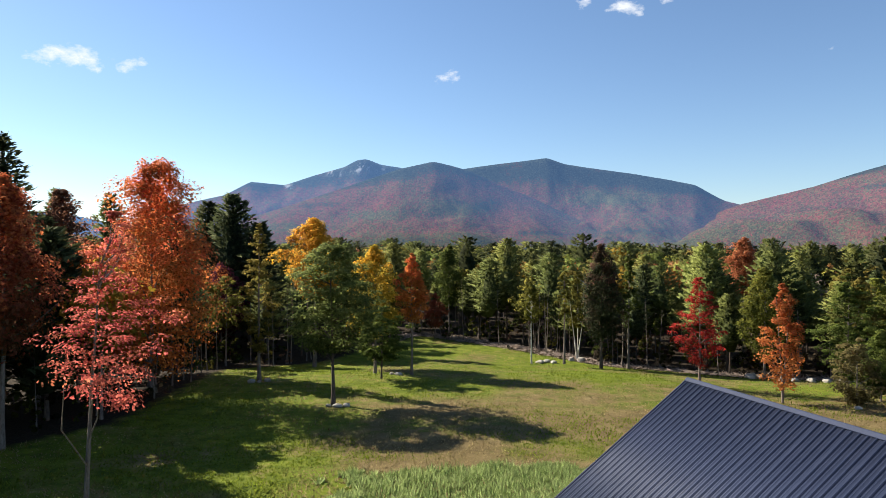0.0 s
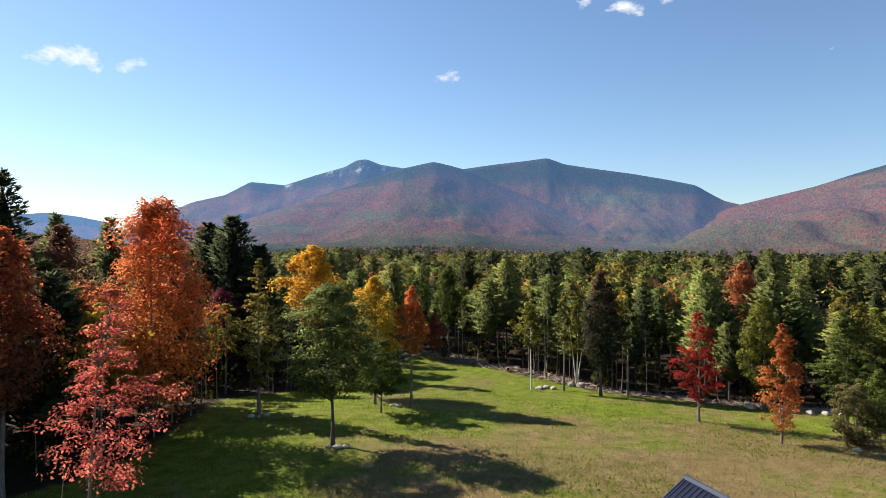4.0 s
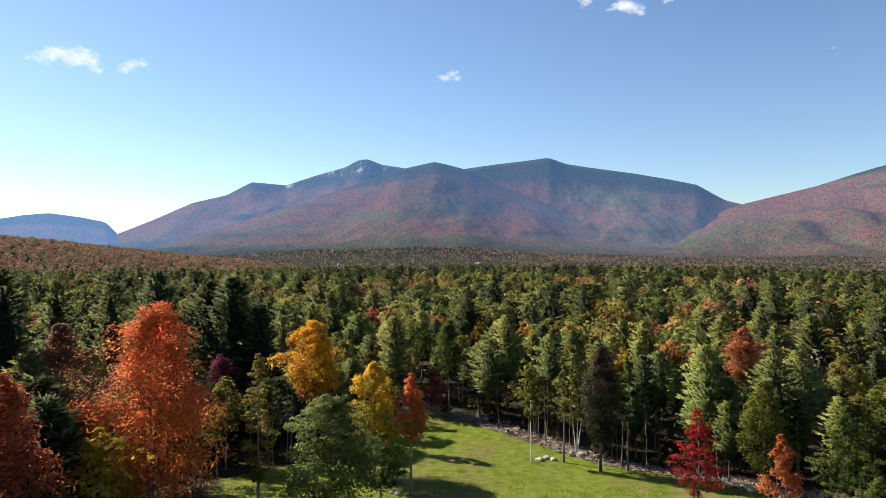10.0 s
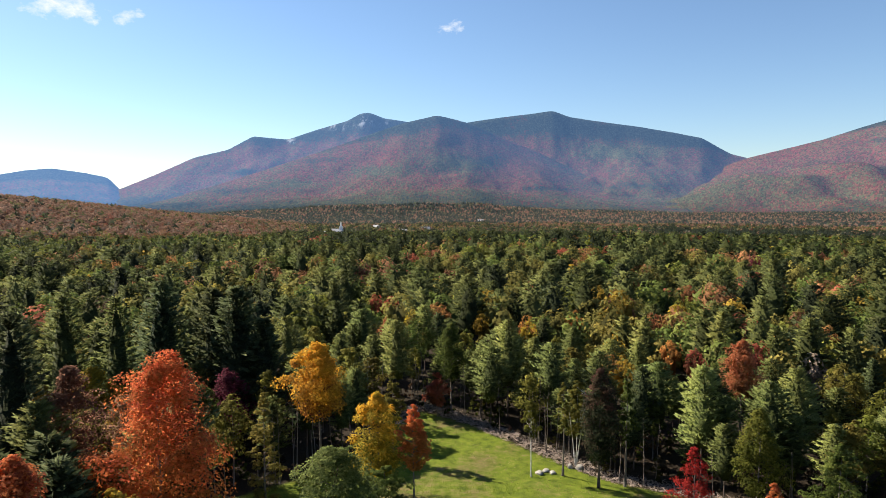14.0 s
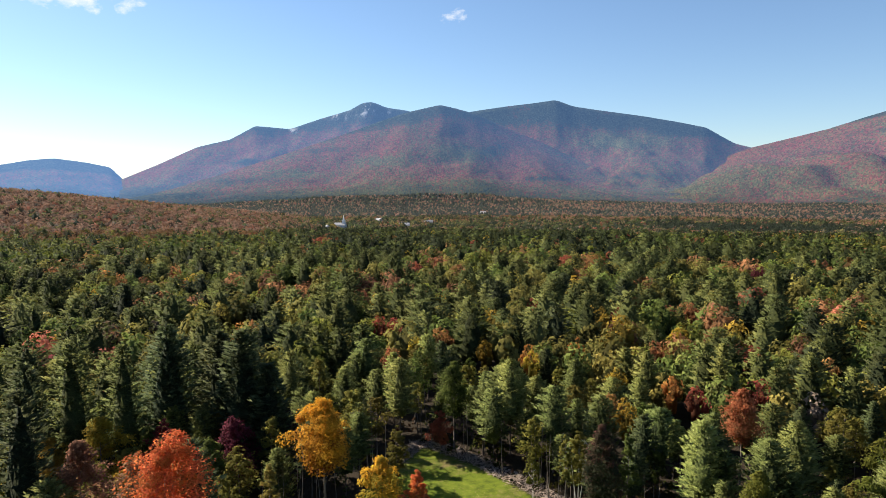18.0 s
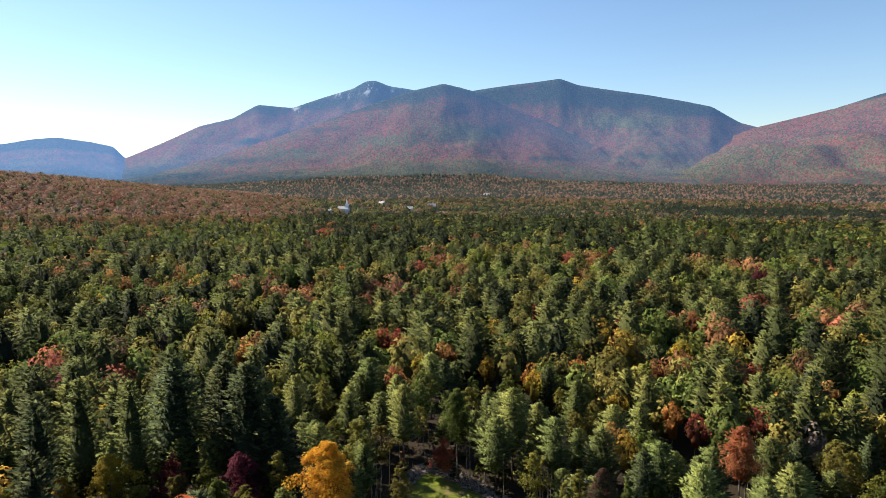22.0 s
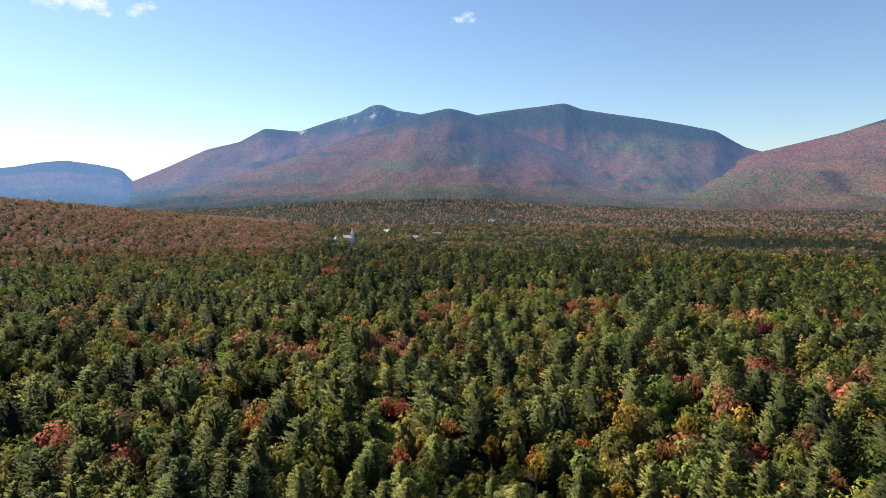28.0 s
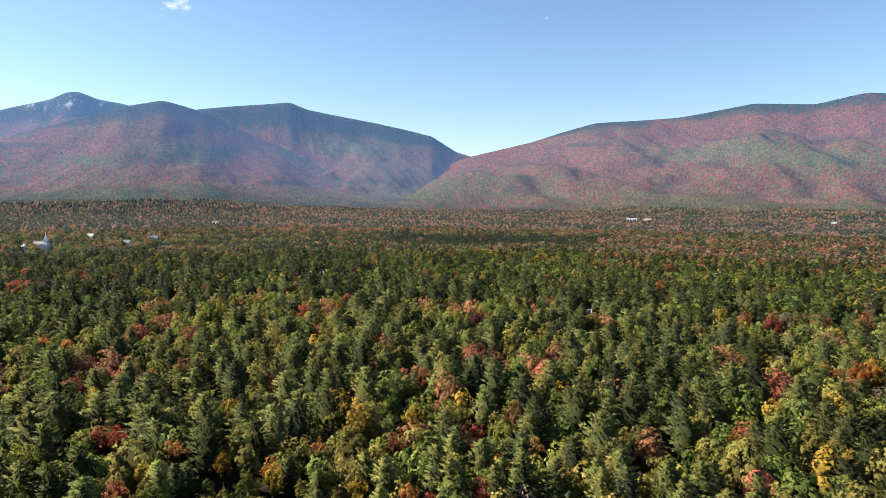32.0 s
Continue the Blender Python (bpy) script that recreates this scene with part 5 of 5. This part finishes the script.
def saplings():
    """Thin pale stems with few twigs where the wood begins."""
    x, y, rng = edge_places(64, 301, 0.3, 5.0, (-30, 60))
    kinds = []
    for v in range(5):
        h = 6.5 + 1.2 * v
        tb, pts = trunk_tube(h, 0.055 + 0.008 * v, 310 + v, 0.0, 0.03, 5)
        r = np.random.default_rng(320 + v)
        ends = [pts[k] + [r.normal(0, 0.6), r.normal(0, 0.6), r.uniform(0.2, 0.8)] for k in (3, 4, 5, 6, 6)]
        twigs = limb_tubes(pts, ends, 0.02, 330 + v)
        ob = new("bare_sapling")
        tagged(ob, "thin pale bare sapling at the edge of the wood", "tree", "saplings at the wood's edge")
        part("trunk", soup("trunk", tb[0], tb[1], BARK, smooth=True), ob)
        for e in ends:
            lv, lt, _ = limb_tubes(pts, [e], 0.02, 330 + v)
            part("limb", soup("limb", lv, lt, BARK, smooth=True), ob)
        kinds.append(ob)
    for i, (a, b) in enumerate(zip(x, y)):
        m = pose(a, b, float(land(a, b)) - 0.05, rng.uniform(-4, 4), rng.uniform(-4, 4), rng.uniform(0, 360))
        if i < 5:
            kinds[i].matrix_world = m
        else:
            copy_thing(kinds[i % 5], m)


saplings()


def undergrowth():
    x, y, rng = edge_places(430, 302, 0.8, 22.0)
    cols = [GREEN, OLIVE, RUSSET, LIME, PURPLE, DRY, GREEN]
    variants = []
    for k, col in enumerate(cols):
        for v in range(3):
            variants.append(hardwood_crown(3.0, 2.6, 0.05, 80, 0.24, col, 340 + k * 3 + v, per=8)[0])
    # Tints multiplied well down: the wood's shade is put into the leaves.
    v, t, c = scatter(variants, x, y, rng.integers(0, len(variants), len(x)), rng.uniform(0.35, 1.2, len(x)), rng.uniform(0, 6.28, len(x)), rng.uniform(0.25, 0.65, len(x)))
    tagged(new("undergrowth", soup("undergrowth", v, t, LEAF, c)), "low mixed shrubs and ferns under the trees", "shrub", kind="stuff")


undergrowth()

BRUSH = plain_material("dry_sticks_and_leaves", (0.27, 0.21, 0.17), 0.95, 6.0, 0.4)


def brush():
    """Cut sticks and dead leaves heaped along the edge of the mown grass."""
    x, y, rng = edge_places(5200, 303, -0.2, 3.2, (-8, 60), 40)
    k = len(x)
    az, up = rng.uniform(0, 6.28, k), rng.uniform(0.0, 0.35, k)
    along = np.c_[np.cos(az) * np.cos(up), np.sin(az) * np.cos(up), np.sin(up)]
    pos = np.c_[x, y, land(x, y) + rng.uniform(0.0, 0.15, k)]
    v, t, c = blades(pos, along, rng.uniform(0.3, 1.4, k), rng.uniform(0.05, 0.2, k), np.zeros((k, 3)), rng, np.tile([0.0, 0, 1], (k, 1)))
    tagged(new("brush_pile", soup("brush_pile", v, t, BRUSH)), "pale cut sticks and dead leaves along the wood's edge", "brush", kind="stuff")


brush()

# ---- boulders ----


def boulder(x, y, size, seed, label, flat=0.62):
    rng = np.random.default_rng(seed)
    bm = bmesh.new()
    bmesh.ops.create_icosphere(bm, subdivisions=3, radius=0.5)
    planes = [(unit(rng.normal(size=3)), rng.uniform(0.3, 0.46)) for _ in range(9)]
    for v in bm.verts:
        p = np.array(v.co)
        for nrm, d in planes:
            over = p @ nrm - d
            if over > 0:
                p -= nrm * over * 0.85
        p *= 1 + 0.1 * noise.noise((p[0] * 4 + seed, p[1] * 4, p[2] * 4))
        v.co = Vector(p * size * [1.15, 0.9, flat])
    me = bpy.data.meshes.new("boulder")
    bm.to_mesh(me)
    bm.free()
    me.polygons.foreach_set("use_smooth", np.ones(len(me.polygons), bool))
    me.materials.append(ROCK)
    ob = new("boulder", me)
    ob.matrix_world = pose(x, y, float(land(x, y)) + size * flat * 0.2, 0, 0, float(rng.uniform(0, 360)))
    tagged(ob, label, "boulder", "boulders on the meadow")


for k, (bx, by, bs) in enumerate([(12.5, 84.8, 1.2), (13.5, 85.6, 1.1), (14.3, 85.0, 0.95)]):
    boulder(bx, by, bs, 400 + k, "flat grey boulder lying in a small pile by a birch", 0.5)
for k, (bx, by, bs) in enumerate([(17.0, 87.0, 0.9), (18.2, 86.6, 1.15)]):
    boulder(bx, by, bs, 410 + k, "rounded pale boulder at the foot of a birch", 0.8)
for k, (bx, by, bs) in enumerate([(-8.6, 53.6, 0.8), (-7.9, 53.8, 0.7), (-9.4, 53.9, 0.5)]):
    boulder(bx, by, bs, 420 + k, "grey stone at the foot of the oak")
for k, (bx, by, bs) in enumerate([(-18.4, 63.2, 0.8), (-17.0, 63.6, 0.8), (-17.7, 63.3, 0.5)]):
    boulder(bx, by, bs, 430 + k, "grey stone at the foot of the slim poplar")
for k, (bx, by, bs) in enumerate([(-4.7, 69.2, 0.9), (-5.4, 69.8, 0.6)]):
    boulder(bx, by, bs, 440 + k, "pale flat stone in the grass under the trees", 0.5)
for k, (bx, by, bs) in enumerate([(34.6, 73.6, 1.3), (36.0, 69.6, 1.0), (37.2, 69.4, 0.8), (38.2, 68.2, 1.0), (39.6, 67.8, 0.9), (40.8, 67.0, 0.8), (33.2, 52.6, 0.6)]):
    boulder(bx, by, bs, 450 + k, "pale boulder along the edge of the mown grass", 0.75)

# ---- grass ----


def grass():
    """Tufts of blades over the meadow, closer where the camera starts."""
    rng = np.random.default_rng(500)
    k = 190000
    r, az = 29 + 85 * rng.uniform(0, 1, k) ** 1.5, np.radians(rng.uniform(-42, 50, k))
    x, y = r * np.sin(az), r * np.cos(az)
    dry = patchy(x, y, 26, 11) * 0.6 + patchy(x, y, 9, 12) * 0.4 + 0.13 * smooth(-14, 0, x) * smooth(35, 39, y) * smooth(66, 50, y)
    keep = (inside(x, y) > 0.2) & (rng.uniform(size=k) > smooth(0.5, 0.72, dry) * 0.55)
    x, y, dry = x[keep][:100000], y[keep][:100000], dry[keep][:100000]
    k = len(x)
    tall = 0.10 + 0.1 * patchy(x, y, 5, 13) + 0.14 * smooth(40, 33, y) * smooth(-14, -4, x)
    up = unit(np.c_[rng.normal(0, 0.9, (k, 2)), np.ones(k)])
    tone = rng.uniform(0, 1, (k, 1))
    green = np.array([0.1, 0.135, 0.012]) * (1 - tone) + np.array([0.2, 0.235, 0.03]) * tone
    tan = np.array([0.17, 0.13, 0.06]) * (1 - tone) + np.array([0.34, 0.27, 0.14]) * tone
    f = smooth(0.46, 0.64, dry)[:, None]
    pos = np.c_[x, y, land(x, y) - 0.01]
    v, t, c = blades(pos, up, tall * rng.uniform(0.7, 1.4, k), np.full(k, 0.06) + 0.05 * rng.uniform(size=k), (green * (1 - f) + tan * f) * 1.12, rng, np.tile([0.0, 0.0, 1.6], (k, 1)))
    tagged(new("grass", soup("grass", v, t, LEAF, c)), "short green and straw-coloured grass of the meadow", "grass", kind="stuff")


grass()


def tall_weeds():
    """A strip of lush uncut grass and weeds between the mown meadow and the house."""
    rng = np.random.default_rng(520)
    k = 70000
    x, y = rng.uniform(-8, 14, k), rng.uniform(28, 41, k)
    far = 38.2 + 0.1 * x + 1.6 * (patchy(x, y, 4, 21) - 0.5)
    keep = (y < far) & (x > -5.4 + 3 * (patchy(x, y, 3, 22) - 0.5)) & (rng.uniform(size=k) < 0.35 + 0.9 * patchy(x, y, 1.2, 23))
    x, y = x[keep], y[keep]
    k = len(x)
    up = unit(np.c_[rng.normal(0, 0.55, (k, 2)), np.ones(k)])
    tone = np.clip(0.5 * rng.uniform(0, 1, (k, 1)) + 0.5 * patchy(x, y, 1.6, 24)[:, None], 0, 1)
    green = np.array([0.17, 0.23, 0.07]) * (1 - tone) + np.array([0.36, 0.42, 0.17]) * tone
    tall = 0.22 + 0.3 * patchy(x, y, 1.4, 25)
    v, t, c = blades(np.c_[x, y, land(x, y) - 0.01], up, tall * rng.uniform(0.7, 1.3, k), rng.uniform(0.05, 0.12, k), green, rng, np.tile([0.0, 0.0, 1.0], (k, 1)))
    tagged(new("tall_grass", soup("tall_grass", v, t, LEAF, c)), "lush uncut grey-green grass and weeds beside the house", "grass", kind="stuff")


tall_weeds()

# ---- the village in the valley ----


def far_house(name, label, x, y, wide, deep, high, turn, wall, roof, windows=3):
    """A gabled house: walls, two roof slopes, windows with panes."""
    ob = new(name)
    ob.matrix_world = pose(x, y, float(land(x, y)) - 0.3, 0, 0, turn)
    tagged(ob, label, "house", "village houses")
    ridge = high + wide * 0.36
    part("wall", prism("wall", [(-wide / 2, 0), (wide / 2, 0), (wide / 2, high), (0, ridge), (-wide / 2, high)], deep, wall), ob)
    for side in (-1, 1):
        e, t = 0.5, 0.22
        q = 0.72 * e
        prof = [(0, ridge + 0.02), (side * (wide / 2 + e), high - q + 0.02), (side * (wide / 2 + e), high - q + t), (0, ridge + t)]
        part("roof_slope", prism("roof_slope", prof, deep + 0.8, roof), ob, "", pose(0, -0.4, 0))
    for k in range(windows):
        u = (k + 0.5) / windows * deep
        for side in (-1, 1):
            w = part("window", prism("window", [(-0.06, 1.2), (0.06, 1.2), (0.06, 2.6), (-0.06, 2.6)], 1.0, WHITE_PAINT), ob, "", pose(side * (wide / 2), u - 0.5, 0))
            part("pane", prism("pane", [(-0.08, 1.3), (0.08, 1.3), (0.08, 2.5), (-0.08, 2.5)], 0.8, DARK_GLASS), w, "", pose(0, 0.1, 0))
    for u in (-wide / 4, wide / 4):
        w = part("window", prism("window", [(u - 0.5, 1.2), (u + 0.5, 1.2), (u + 0.5, 2.7), (u - 0.5, 2.7)], 0.12, WHITE_PAINT), ob, "", pose(0, -0.06, 0))
        part("pane", prism("pane", [(u - 0.4, 1.3), (u + 0.4, 1.3), (u + 0.4, 2.6), (u - 0.4, 2.6)], 0.16, DARK_GLASS), w, "", pose(0, -0.02, 0))
    return ob


church = far_house("church", "white wooden church with a slim steeple among trees", -168, 1060, 10, 19, 8.5, 75, WHITE_PAINT, GREY_SHINGLE, 5)
tower = part("tower", prism("tower", [(-2.2, 0), (2.2, 0), (2.2, 16), (-2.2, 16)], 4.4, WHITE_PAINT), church, "square white church tower", pose(0, 1.0, 0))
bm = bmesh.new()
bmesh.ops.create_cone(bm, segments=8, radius1=1.9, radius2=0.05, depth=9.0, cap_ends=True)
steeple_mesh = bpy.data.meshes.new("steeple")
bm.to_mesh(steeple_mesh)
bm.free()
steeple_mesh.materials.append(WHITE_PAINT)
part("steeple", steeple_mesh, tower, "slim white spire", pose(0, 2.2, 20.4))
TAN_WALL = plain_material("tan_clapboard", (0.45, 0.4, 0.32))
for hx, hy, hw, hd, hh, ht, mt, rf, lb in [
        (-192, 1040, 9, 16, 6.5, 20, WHITE_PAINT, GREY_SHINGLE, "white village house with a grey roof"),
        (-214, 785, 9, 14, 7.0, 60, WHITE_PAINT, GREY_SHINGLE, "white house with a grey roof in a clearing"),
        (101, 490, 9, 13, 6.0, 80, TAN_WALL, GREY_SHINGLE, "tan house with a pale grey roof among pines"),
        (-66, 1080, 10, 18, 7.0, 85, WHITE_PAINT, GREY_SHINGLE, "long white village house with a grey roof"),
        (-125, 1200, 10, 15, 8.0, 40, TAN_WALL, GREY_SHINGLE, "tan village house half hidden by trees"),
        (-30, 1150, 9, 15, 8.0, 100, WHITE_PAINT, GREY_SHINGLE, "white village house half hidden by trees"),
        (197, 283, 8, 12, 4.5, 60, TAN_WALL, GREY_SHINGLE, "low tan house with a grey roof under pines"),
        (1262, 1592, 12, 30, 5.5, 50, WHITE_PAINT, GREY_SHINGLE, "long white farm building in a clearing"),
        (1285, 1560, 10, 18, 5.0, 35, WHITE_PAINT, GREY_SHINGLE, "white farm shed in a clearing"),
        (90, 1640, 8, 14, 9.5, 70, WHITE_PAINT, GREY_SHINGLE, "tall white house above the valley trees"),
        (1560, 1180, 8, 13, 9.5, 40, WHITE_PAINT, GREY_SHINGLE, "white house on the far valley side")]:
    far_house("village_house", lb, hx, hy, hw, hd, hh, ht, mt, rf)
